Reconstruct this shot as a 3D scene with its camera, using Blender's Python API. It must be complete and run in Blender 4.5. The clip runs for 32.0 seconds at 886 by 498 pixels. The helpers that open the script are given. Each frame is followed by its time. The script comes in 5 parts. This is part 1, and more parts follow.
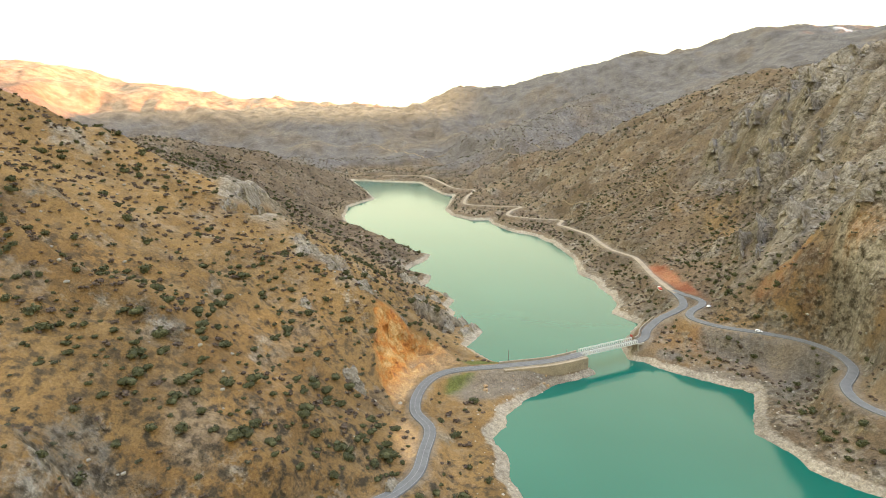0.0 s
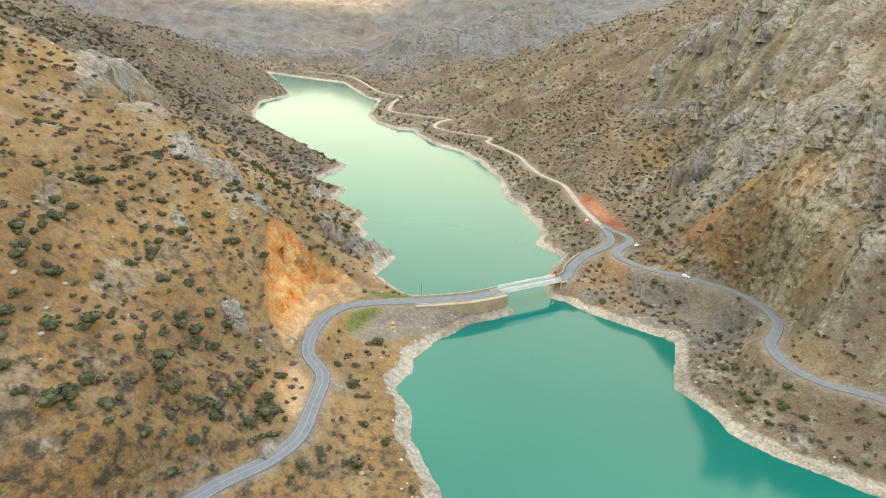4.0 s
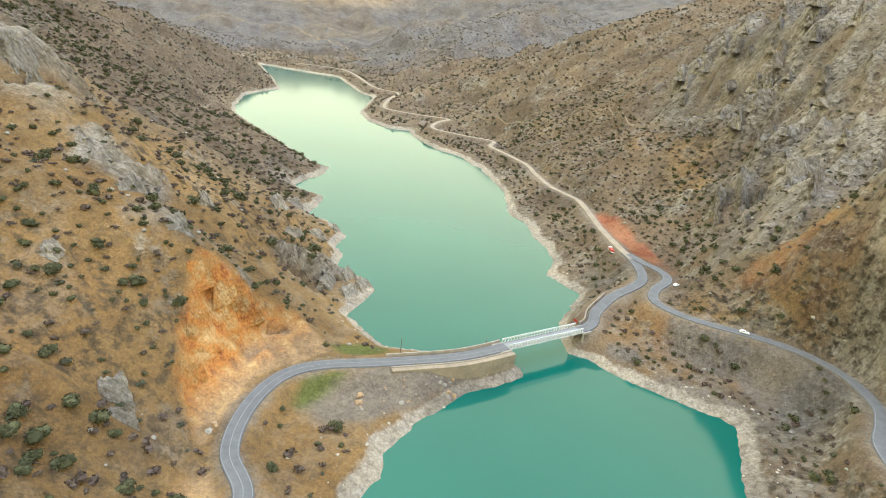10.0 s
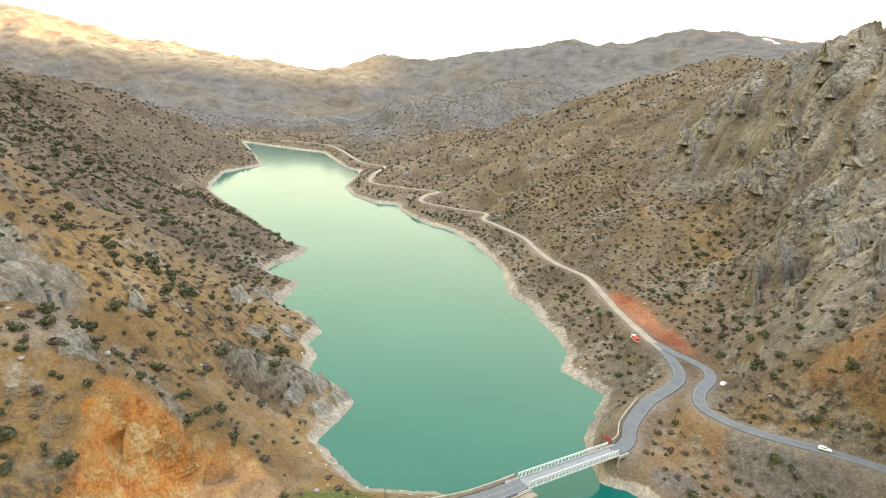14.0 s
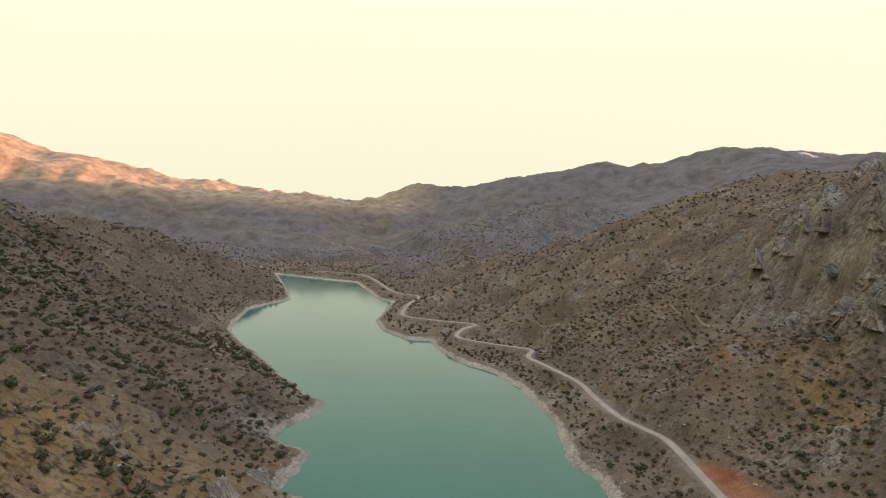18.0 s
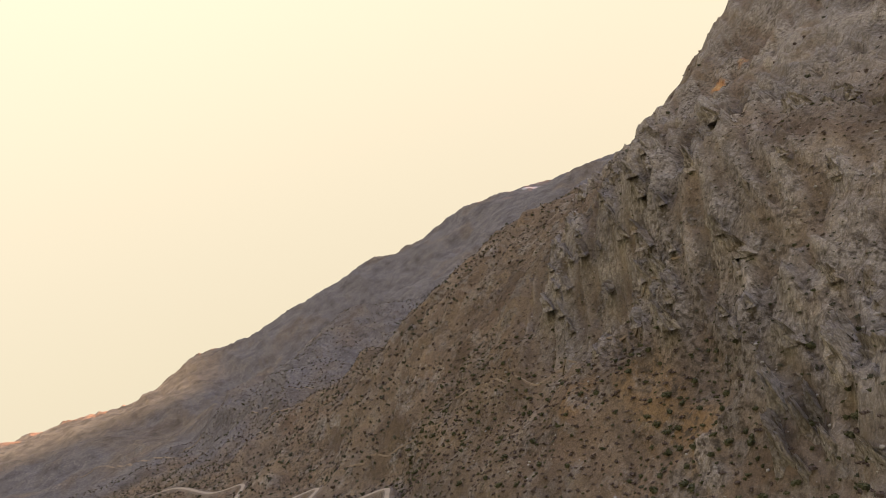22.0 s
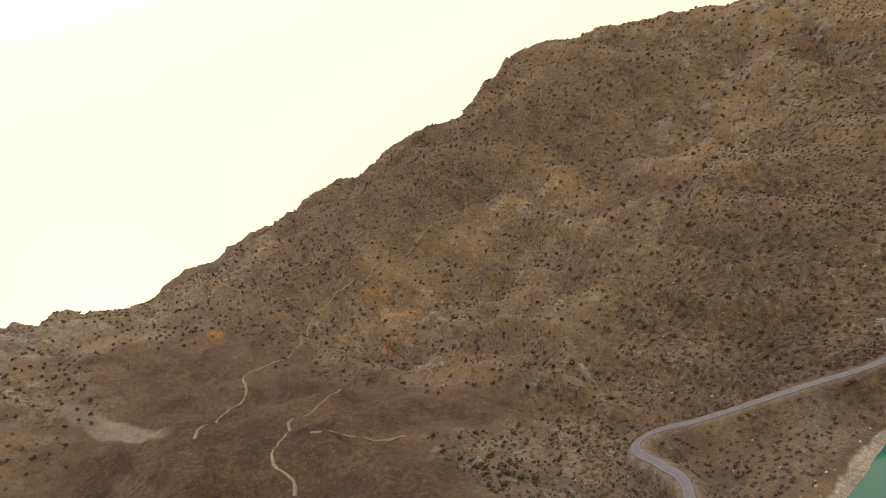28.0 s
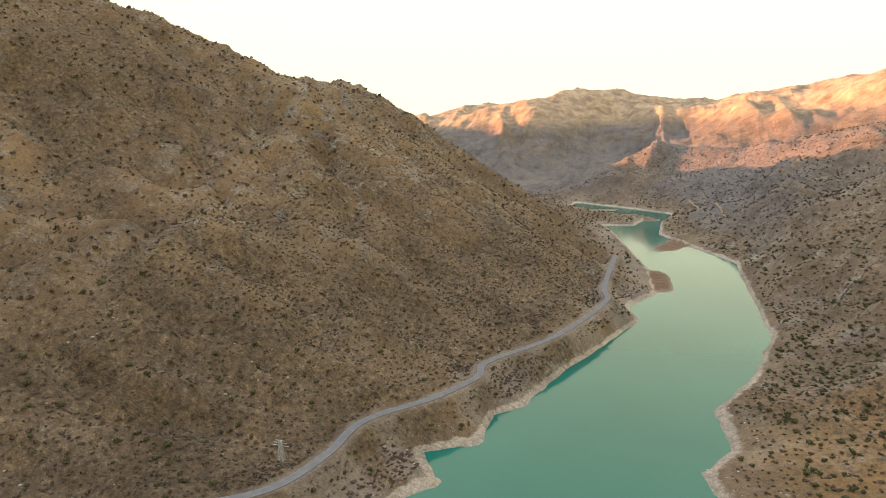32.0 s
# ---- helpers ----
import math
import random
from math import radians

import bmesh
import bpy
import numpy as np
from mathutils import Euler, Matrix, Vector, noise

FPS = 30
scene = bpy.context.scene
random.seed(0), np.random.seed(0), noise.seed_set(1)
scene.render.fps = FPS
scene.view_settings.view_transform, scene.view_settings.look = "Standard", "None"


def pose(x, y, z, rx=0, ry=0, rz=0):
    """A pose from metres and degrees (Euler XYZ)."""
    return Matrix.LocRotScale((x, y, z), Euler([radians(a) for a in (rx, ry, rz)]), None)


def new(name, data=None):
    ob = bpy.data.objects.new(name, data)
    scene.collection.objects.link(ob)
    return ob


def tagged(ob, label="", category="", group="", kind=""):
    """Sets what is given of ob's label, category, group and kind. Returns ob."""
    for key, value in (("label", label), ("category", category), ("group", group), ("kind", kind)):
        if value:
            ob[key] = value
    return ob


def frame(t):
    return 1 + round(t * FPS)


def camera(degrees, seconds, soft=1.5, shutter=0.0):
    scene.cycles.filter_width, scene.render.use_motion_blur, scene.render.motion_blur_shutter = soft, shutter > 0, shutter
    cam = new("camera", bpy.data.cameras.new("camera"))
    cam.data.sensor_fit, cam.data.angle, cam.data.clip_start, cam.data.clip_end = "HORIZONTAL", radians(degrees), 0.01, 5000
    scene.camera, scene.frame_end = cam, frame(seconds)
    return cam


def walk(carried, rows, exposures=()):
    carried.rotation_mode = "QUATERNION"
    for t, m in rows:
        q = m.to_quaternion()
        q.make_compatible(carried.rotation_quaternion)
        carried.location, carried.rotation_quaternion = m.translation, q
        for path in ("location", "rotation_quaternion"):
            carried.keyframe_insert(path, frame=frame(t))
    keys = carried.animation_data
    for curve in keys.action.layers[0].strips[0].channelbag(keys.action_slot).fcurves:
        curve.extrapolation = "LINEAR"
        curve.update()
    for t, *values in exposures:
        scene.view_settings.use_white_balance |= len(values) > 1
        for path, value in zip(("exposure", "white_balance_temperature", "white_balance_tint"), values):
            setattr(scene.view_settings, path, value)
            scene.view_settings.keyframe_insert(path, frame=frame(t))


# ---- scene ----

cam = camera(73.7, 32.0, soft=1.0)
PATH = [
    (0, -0, -0, 142.51, 77.64, 0.81, -0.18),
    (0.5, 0.55, 5.15, 142.36, 76.72, 0.9, -1.29),
    (1, 1.25, 10.46, 142.17, 75.08, 0.66, -2.67),
    (1.5, 2.09, 15.88, 141.84, 73.13, 0.12, -3.91),
    (2, 2.99, 21.39, 141.26, 71.22, -0.86, -4.96),
    (2.5, 3.86, 26.83, 140.46, 70.02, -1.93, -5.62),
    (3, 4.72, 32.22, 139.55, 69.27, -3.27, -6.07),
    (3.5, 5.4, 37.55, 138.59, 69.02, -4.31, -6.28),
    (5.5, 9.14, 59.27, 135.36, 69.46, -6.23, -5.62),
    (6, 9.98, 64.33, 134.6, 69.49, -6.16, -5.44),
    (6.5, 10.65, 69.19, 133.85, 69.55, -6.03, -5.5),
    (7, 11.54, 74.12, 133.11, 69.59, -5.99, -5.59),
    (7.5, 12.61, 79.58, 132.33, 69.61, -5.98, -5.7),
    (8, 13.73, 86.14, 131.41, 69.53, -6.08, -5.87),
    (8.5, 14.85, 93.65, 130.35, 69.35, -6.37, -5.98),
    (9, 15.81, 101.97, 129.24, 69.2, -6.66, -6.07),
    (9.5, 16.75, 109.58, 128.16, 69.04, -6.87, -6.05),
    (10, 17.73, 116.5, 127.11, 69.05, -6.88, -5.9),
    (10.5, 18.62, 122.69, 126.1, 69.03, -6.78, -5.7),
    (11, 19.38, 128.61, 125.11, 69.28, -6.16, -5.46),
    (11.5, 19.96, 134.64, 124.11, 69.77, -5.35, -5.36),
    (12, 20.49, 141.06, 123.11, 70.69, -4.7, -5.54),
    (12.5, 21.33, 147.46, 122.12, 71.81, -4.34, -5.84),
    (13, 22.11, 153.98, 121.23, 73.38, -4.32, -6.35),
    (13.5, 22.9, 160.56, 120.47, 74.9, -4.57, -6.85),
    (15.5, 26.1, 183.75, 120.26, 78.63, -8.5, -6.93),
    (16, 26.55, 190.44, 120.46, 80.14, -8.58, -6.32),
    (16.5, 26.98, 197.8, 120.86, 82.07, -7.97, -5.61),
    (17, 27.78, 206.54, 121.57, 84.21, -6.77, -4.92),
    (17.5, 28.95, 216.51, 122.66, 85.73, -5.48, -4.37),
    (18, 30.42, 226.82, 124.14, 87.48, -3.3, -3.89),
    (18.5, 32.15, 235.84, 125.92, 88.56, -1.32, -3.87),
    (19, 34.07, 243.28, 127.85, 89.55, 1.41, -4.15),
    (19.5, 36.08, 249.55, 129.88, 90.45, 5.66, -5.63),
    (20, 37.74, 254.64, 131.92, 91.35, 9.09, -7.78),
    (20.5, 39.2, 258.39, 133.99, 92.25, 12.14, -10.54),
    (21, 40.99, 260.61, 136.08, 93.35, 15.4, -14.46),
    (21.5, 42.95, 261.16, 138.2, 94.28, 18.25, -18.44),
    (22, 44.91, 260.62, 140.31, 94.98, 21.03, -23.58),
    (22.5, 46.71, 260.3, 142.38, 95.11, 23.27, -29.37),
    (23, 48.34, 260.56, 144.3, 94.52, 25.11, -36.46),
    (23.5, 50.29, 261.25, 146, 93.48, 26.36, -43.51),
    (24, 52.87, 262.2, 147.5, 92.29, 27.01, -51.05),
    (24.5, 56.05, 263.03, 148.9, 91.4, 27.24, -58.87),
    (25, 60.06, 263.57, 150.27, 91.12, 27.57, -66.38),
    (25.5, 64.46, 263.6, 151.58, 90.97, 27.72, -74.49),
    (27.5, 90.42, 245.68, 154.9, 90.92, 29.68, -105.41),
    (28, 98.03, 238.07, 155.99, 90.68, 29.62, -113.99),
    (28.5, 104.85, 230.17, 157.13, 89.89, 28.5, -123.16),
    (29, 110.37, 222.56, 158.29, 88.57, 25.21, -133.35),
    (29.5, 114.62, 215.79, 159.49, 86.98, 19.96, -141.87),
    (30, 118.13, 209.69, 160.67, 85.44, 14.22, -148.74),
    (30.5, 121.17, 204.03, 161.76, 84.14, 10.03, -153.05),
    (31, 123.66, 198.68, 162.7, 82.16, 5.48, -156.87),
    (31.5, 125.79, 193.36, 163.49, 80.59, 2.91, -159.15),
    (32, 127.8, 188.26, 164.2, 79.56, 1.47, -160.95),
]
walk(cam, [(t, pose(*p)) for t, *p in PATH], [(0, 2.84, 6400, 5), (1, 2.70, 6250, 3), (2, 2.68, 6150, 3), (3, 3.19, 6050, 3), (6, 3.09, 6050, 3), (13, 3.09, 6100, 4), (15.5, 2.84, 6200, 5), (17, 2.34, 6200, 7), (18.2, 1.84, 5850, 11), (20, 1.75, 6000, 17), (22, 1.7, 6300, 22), (23, 1.72, 6650, 24), (24.5, 1.87, 7050, 26), (26, 2.04, 7300, 25), (28, 2.17, 7300, 22), (30, 2.07, 6750, 14), (31, 2.1, 6650, 11), (32, 2.32, 6450, 10)])

# ---- world and sun ----
SUN_ELEV, SUN_AZ = radians(6.5), radians(5.0)   # azimuth counted from +x towards +y
SUN_DIR = Vector((math.cos(SUN_AZ) * math.cos(SUN_ELEV), math.sin(SUN_AZ) * math.cos(SUN_ELEV), math.sin(SUN_ELEV)))
world = bpy.data.worlds.new("sky")
scene.world = world
world.use_nodes = True
wt = world.node_tree
sky = wt.nodes.new("ShaderNodeTexSky")
sky.sky_type, sky.sun_disc = "NISHITA", False
sky.sun_elevation, sky.sun_rotation = SUN_ELEV, radians(90.0) - SUN_AZ
sky.air_density, sky.dust_density, sky.ozone_density = 1.0, 4.0, 1.0
clear = wt.nodes["Background"]
clear.inputs[1].default_value = 0.003
wt.links.new(sky.outputs[0], clear.inputs[0])
haze = wt.nodes.new("ShaderNodeBackground")          # the bright milky evening haze over the whole sky
way = wt.nodes.new("ShaderNodeTexCoord")
tone = wt.nodes.new("ShaderNodeValToRGB")            # yellow at the horizon, paler and cooler overhead
for place, colour in ((0.1, (1.0, 0.91, 0.60, 1)), (0.72, (1.0, 0.90, 0.59, 1))):
    tone.color_ramp.elements.new(place).color = colour
tone.color_ramp.elements[0].color, tone.color_ramp.elements[3].color = (1.0, 0.915, 0.60, 1), (0.80, 0.98, 1.65, 1)
slant = wt.nodes.new("ShaderNodeVectorMath")         # the yellow reaches highest over the northern horizon
slant.operation = "DOT_PRODUCT"
slant.inputs[1].default_value = (0.24, -0.05, 1.0)
wt.links.new(way.outputs["Generated"], slant.inputs[0])
wt.links.new(slant.outputs["Value"], tone.inputs["Fac"])
wt.links.new(tone.outputs[0], haze.inputs[0])
glow = wt.nodes.new("ShaderNodeVectorMath")          # brighter high up and towards the sun's side
glow.operation = "DOT_PRODUCT"
glow.inputs[1].default_value = (-0.04, -0.14, 0.98)
wt.links.new(way.outputs["Generated"], glow.inputs[0])
spread = wt.nodes.new("ShaderNodeMapRange")
spread.interpolation_type = "SMOOTHSTEP"
spread.inputs["From Min"].default_value, spread.inputs["From Max"].default_value = -0.2, 1.0
spread.inputs["To Min"].default_value, spread.inputs["To Max"].default_value = 0.265, 0.41
wt.links.new(glow.outputs["Value"], spread.inputs["Value"])
wt.links.new(spread.outputs[0], haze.inputs[1])
both = wt.nodes.new("ShaderNodeAddShader")
wt.links.new(clear.outputs[0], both.inputs[0])
wt.links.new(haze.outputs[0], both.inputs[1])
wt.links.new(both.outputs[0], wt.nodes["World Output"].inputs[0])
sun = new("sun", bpy.data.lights.new("sun", "SUN"))
sun.data.energy, sun.data.angle, sun.data.color = 3.8, radians(0.5), (1.0, 0.42, 0.19)
sun.matrix_world = SUN_DIR.to_track_quat("Z", "Y").to_matrix().to_4x4()

# ---- plan: shores, roads and relief, in metres above the water ----
SHORE_WEST_SOUTH = [(300, -1330), (148, -1195), (80, -1120), (104, -990), (110, -850), (48, -700), (20, -635), (27, -420),
                    (30, -327), (57, -236), (87, -175), (83, -148), (81, -129), (99, -102), (93, -84), (75, -20), (62, 50), (48, 120)]
SHORE_WEST = [(36, 179), (32, 193), (26, 213), (27, 232), (22, 245), (28, 256), (30, 266), (41, 282), (60, 298), (80, 309), (86, 313), (85, 321), (62, 326), (42, 329),
              (31, 330), (15, 354), (26, 384), (19, 399), (6, 411), (9, 427), (3, 437), (9, 456), (-5, 483), (-19, 490), (-18, 499), (-10, 524), (-11, 535),
              (-28, 547), (-35, 557), (-31, 569), (-16, 599), (-14, 622), (-27, 631), (-49, 672), (-79, 731), (-110, 784), (-140, 845), (-150, 893),
              (-158, 990), (-145, 1037), (-125, 1093), (-153, 1212), (-205, 1400), (-220, 1450)]
SHORE_EAST = [(-120, 1395), (-52, 1366), (0, 1145), (20, 1120), (4, 945), (13, 888), (41, 840), (66, 838), (69, 806), (88, 750), (116, 712), (127, 670),
              (135, 596), (127, 541), (127, 526), (136, 509), (133, 494), (136, 461), (136, 440), (124, 418), (130, 409), (137, 394), (122, 372), (114, 360),
              (110, 333), (118, 328), (132, 311), (145, 301), (161, 286), (149, 261), (142, 246), (149, 229), (149, 216), (156, 206), (172, 194), (188, 181), (235, 130), (268, 75)]
SHORE_EAST_SOUTH = [(271, 29), (240, -20), (230, -43), (218, -57), (238, -83), (221, -94), (210, -100), (211, -135), (196, -153), (180, -218),
                    (167, -250), (131, -353), (143, -391), (115, -453), (123, -562), (178, -840), (203, -935), (150, -945), (130, -1041), (304, -1253)]
LAKE = SHORE_WEST_SOUTH + SHORE_WEST + SHORE_EAST + SHORE_EAST_SOUTH

SCAR = [(-37, 309), (-24, 316), (-14, 323), (-4, 329), (6, 318), (10, 309), (-1, 302), (-13, 290), (-19, 272), (-23, 256), (-31, 268), (-36, 288)]
ROAD_WEST = [(-130, 80, 14), (-85, 128, 12), (-42, 171, 10), (-31, 182, 10), (-19, 191.5, 10), (-11.5, 203, 10), (-9, 219, 9.6), (-7, 238, 9.4),
             (-14, 254, 9.6), (-13, 273, 10), (-6, 290, 10), (6, 298.5, 10), (31, 303, 10), (56, 309.0, 9.7), (70, 315, 9.5), (78.5, 319.5, 9.5)]
BRIDGE_A, BRIDGE_B = (78.5, 319.5, 9.5), (115.0, 337.0, 9.5)
ROAD_LINK = [(115, 337, 9.5), (119, 339, 9.7), (123.5, 343, 10.5), (126.5, 349, 12.5), (138, 360.5, 15.5), (150, 368, 17.5), (157.5, 374, 18.5), (162, 382, 19.2), (164.5, 396, 19.8), (165, 412, 19.5)]
ROAD_NORTH = [(165.5, 402, 19.9), (165, 418, 19.4), (168, 460, 18), (175, 520, 17), (170, 540, 17), (163, 560, 17), (162, 600, 16),
              (163, 643, 15), (152, 700, 13), (147, 735, 11), (157, 775, 9.5), (125, 790, 10), (92, 806, 12), (100, 850, 12), (118, 888, 12),
              (80, 912, 10), (43, 931, 10), (36, 960, 10), (45, 1040, 10), (60, 1130, 10), (20, 1180, 10), (-40, 1400, 12), (-140, 1440, 12)]
ROAD_SOUTH = [(166, 410, 19.7), (168.5, 397, 20.4), (172, 387, 21), (172.5, 378, 21.4), (168.5, 369.5, 21.5), (159.5, 361, 21.3), (153.5, 352, 21.1), (153, 344, 21), (160, 335, 20.5), (170, 329, 20), (184, 321, 20), (199, 308, 20), (205, 291, 20), (202, 273, 20),
              (194, 262, 20), (184, 251, 20), (180, 236, 20), (186, 222, 20), (206, 209, 20), (250, 165, 20), (306, 102, 20), (335, 88, 20), (358, 82, 20), (367, 74, 20)]
ROAD_SOUTH_2 = [(367, 74, 20), (362, 62, 20), (340, 49, 20), (304, 20, 20), (277, -5, 19), (269, -39, 18), (267, -75, 18), (241, -112, 18), (225, -148, 18),
                (225, -175, 18), (189, -240, 18), (161, -343, 18), (166, -401, 18), (164, -563, 18)]
RELIEF_WEST = [(-125, 268, 88), (-87, 190, 62), (-43, 258, 34), (-56, 170, 44), (-21, 193, 20), (-57, 308, 60), (-91, 337, 66), (-40, 381, 40), (-35, 306, 51),
               (-128, 387, 98), (-114, 377, 99), (-121, 559, 48), (0, 325, 14), (-34, 275, 35), (-251, 349, 160), (-232, 330, 140), (-192, 340, 119), (-140, 181, 93),
               (-108, 130, 64), (-60, 40, 50), (-160, 40, 105), (-280, 180, 170), (-330, 450, 150), (-426, 934, 121), (-367, 1024, 106), (-328, 1096, 100), (-238, 1180, 56),
               (-290, 724, 95), (-259, 854, 80), (-30, 480, 14), (-80, 470, 45), (-70, 600, 25), (-40, 312, 53), (-22, 269, 14), (-13, 291, 13)]
RELIEF_WEST_FAR = [(-1584, 2745, 383), (-1420, 2843, 321), (-1153, 2864, 303), (-767, 3005, 266), (-149, 3010, 226), (-1700, 1800, 419), (-900, 2200, 132), (-1000, 1300, 210), (-600, 700, 180),
                   (-700, 200, 230), (-1300, 300, 300), (-500, -300, 170), (-900, -800, 260), (-400, 1600, 59), (-2300, 1500, 420), (-2300, 2900, 380), (-2300, -500, 300)]
RELIEF_EAST = [(227, 419, 59), (284, 429, 108), (190, 310, 21), (307, 583, 87), (206, 307, 70), (206, 428, 35), (244, 711, 73), (227, 572, 63), (304, 630, 114),
               (345, 930, 176), (280, 370, 77), (358, 457, 162), (228, 322, 114), (338, 519, 166), (344, 572, 172), (333, 635, 145), (261, 408, 93), (272, 312, 111),
               (343, 391, 128), (493, 450, 171), (547, 630, 242), (230, 250, 79), (250, 200, 28), (285, 240, 19), (225, 500, 46), (200, 650, 37), (190, 760, 36),
               (215, 850, 62), (120, 1000, 44), (250, 1100, 89)]
RELIEF_EAST_TOP = [(721, 1009, 240), (647, 801, 242), (691, 748, 309), (792, 687, 393), (877, 631, 411), (979, 487, 400), (1001, 352, 338), (956, 266, 289), (1055, 163, 299),
                   (1087, 27, 348), (640, 216, 146), (486, 267, 134), (706, 218, 176), (764, 95, 181), (720, 41, 136), (537, 344, 127), (600, 110, 99), (400, 230, 94),
                   (430, 130, 60), (697, 411, 244), (540, 150, 95), (350, 170, 55), (470, 360, 127), (1150, 650, 377)]
RELIEF_NORTH = [(84, 2815, 284), (369, 2794, 330), (583, 2654, 351), (799, 2594, 396), (1003, 2518, 395), (1213, 2531, 454), (1328, 2468, 489), (1457, 2267, 491), (1519, 1967, 420),
                (-223, 2099, 97), (-74, 1963, 85), (173, 1809, 144), (489, 1853, 223), (301, 1691, 184), (335, 1273, 114), (519, 1087, 195), (589, 1104, 237), (32, 1716, 40),
                (208, 1453, 70), (1450, 1300, 356), (1800, 800, 350), (1900, 2800, 431), (700, 3200, 304), (2400, 1500, 379)]
RELIEF_SOUTH = [(1034, -191, 383), (908, -317, 326), (815, -327, 369), (743, -366, 338), (631, -467, 273), (556, -518, 241), (474, -562, 248), (421, -584, 216), (328, -541, 131),
                (235, -522, 78), (520, -234, 131), (366, -292, 104), (469, -63, 117), (634, -81, 113), (340, -52, 61), (337, -118, 70), (283, -180, 47), (400, -161, 98),
                (704, -111, 164), (500, 70, 62), (560, -10, 93), (240, -354, 73), (1500, -300, 368), (900, -900, 241), (420, 40, 45)]
RELIEF_SOUTH_FAR = [(1180, -2620, 258), (954, -2799, 354), (722, -2955, 386), (336, -3105, 420), (5, -3109, 397), (-240, -2990, 299), (-468, -2751, 362), (-625, -2300, 360), (939, -2281, 140),
                    (377, -1695, 66), (-313, -1245, 206), (-174, -1382, 186), (-7, -1506, 166), (201, -1510, 121), (-30, -950, 72), (-142, -670, 122), (-100, -785, 101), (45, -1008, 40),
                    (-72, -430, 79), (-60, -595, 64), (-30, -290, 40), (0, -150, 38), (420, -1282, 44), (-160, -200, 105), (-1200, -1800, 333)]
RELIEF_BEHIND = [(-560, 1060, 62), (-470, 1180, 50), (-380, 1290, 34), (-640, 1400, 70), (-300, 1420, 24), (-800, 1250, 120), (-850, 1800, 84), (-500, 1950, 59), (-1150, 2050, 148),
                 (700, 1290, 142), (560, 1330, 104), (420, 1480, 66), (860, 1180, 175), (800, 1500, 172), (360, 2160, 102), (620, 2180, 148), (140, 2230, 66), (900, 2050, 232),
                 (-60, 2300, 87), (300, -2200, 57), (620, -2050, 72), (0, -2100, 74), (-250, -1750, 109), (-420, -1500, 119), (480, -1450, 40)]
# unseen ridge at (2300, -2500), (1850, -2900): raised to shade the southern peaks
RELIEF_EDGE = [(-2600, 4000, 150), (0, 4200, 158), (2600, 4000, 200), (2800, 0, 296), (2300, -2500, 390), (1850, -2900, 270), (0, -4200, 130), (-2600, -3600, 203), (1600, -1600, 221),
               (600, -1300, 120), (600, -900, 128)]


# ---- number work for the ground ----
def lattice(ix, iy, seed):
    h = (ix.astype(np.int64) * 374761393 + iy.astype(np.int64) * 668265263 + seed * 974711) & 0x7FFFFFFF
    h = ((h ^ (h >> 13)) * 1274126177) & 0x7FFFFFFF
    return ((h ^ (h >> 16)) & 0xFFFF) / 32767.5 - 1.0


def vnoise(x, y, seed):
    """Smooth value noise, -1 to 1, one cell a unit."""
    ix, iy = np.floor(x), np.floor(y)
    fx, fy = x - ix, y - iy
    fx, fy = fx * fx * fx * (fx * (fx * 6 - 15) + 10), fy * fy * fy * (fy * (fy * 6 - 15) + 10)
    a, b = lattice(ix, iy, seed), lattice(ix + 1, iy, seed)
    c, d = lattice(ix, iy + 1, seed), lattice(ix + 1, iy + 1, seed)
    return (a + (b - a) * fx) * (1 - fy) + (c + (d - c) * fx) * fy


def fbm(x, y, size, octaves, seed, rough=0.5):
    total, amp, norm = 0.0, 1.0, 0.0
    for k in range(octaves):
        c, s = math.cos(0.7 * k + seed), math.sin(0.7 * k + seed)
        total = total + amp * vnoise((x * c - y * s) / size + 17.3 * k, (x * s + y * c) / size - 9.1 * k, seed + k)
        norm += amp
        amp, size = amp * rough, size / 2.03
    return total / norm


def ridged(x, y, size, octaves, seed):
    total, amp, norm = 0.0, 1.0, 0.0
    for k in range(octaves):
        c, s = math.cos(1.1 * k + seed), math.sin(1.1 * k + seed)
        total = total + amp * (1 - np.abs(vnoise((x * c - y * s) / size + 5.3 * k, (x * s + y * c) / size, seed + 7 * k)) * 2.0)
        norm += amp
        amp, size = amp * 0.5, size / 2.1
    return total / norm


def smooth(a, b, v):
    t = np.clip((v - a) / (b - a), 0, 1)
    return t * t * (3 - 2 * t)


def seg_distance(x, y, line, closed=False):
    """Distance to a line of points, and the line's height at the nearest place."""
    best, height = np.full(x.shape, 1e9), np.zeros(x.shape)
    pts = list(line) + ([line[0]] if closed else [])
    for p, q in zip(pts[:-1], pts[1:]):
        dx, dy = q[0] - p[0], q[1] - p[1]
        u = np.clip(((x - p[0]) * dx + (y - p[1]) * dy) / (dx * dx + dy * dy + 1e-9), 0, 1)
        d = np.hypot(x - p[0] - u * dx, y - p[1] - u * dy)
        near = d < best
        best = np.where(near, d, best)
        if len(p) > 2:
            height = np.where(near, p[2] + u * (q[2] - p[2]), height)
    return best, height


def outline_distance(x, y, outline):
    """Metres from a closed outline, negative inside it."""
    d, _ = seg_distance(x, y, outline, True)
    inside = np.zeros(x.shape, bool)
    pts = outline + [outline[0]]
    for p, q in zip(pts[:-1], pts[1:]):
        if p[1] != q[1]:
            inside ^= ((p[1] > y) != (q[1] > y)) & (x < (q[0] - p[0]) * (y - p[1]) / (q[1] - p[1]) + p[0])
    return np.where(inside, -d, d)


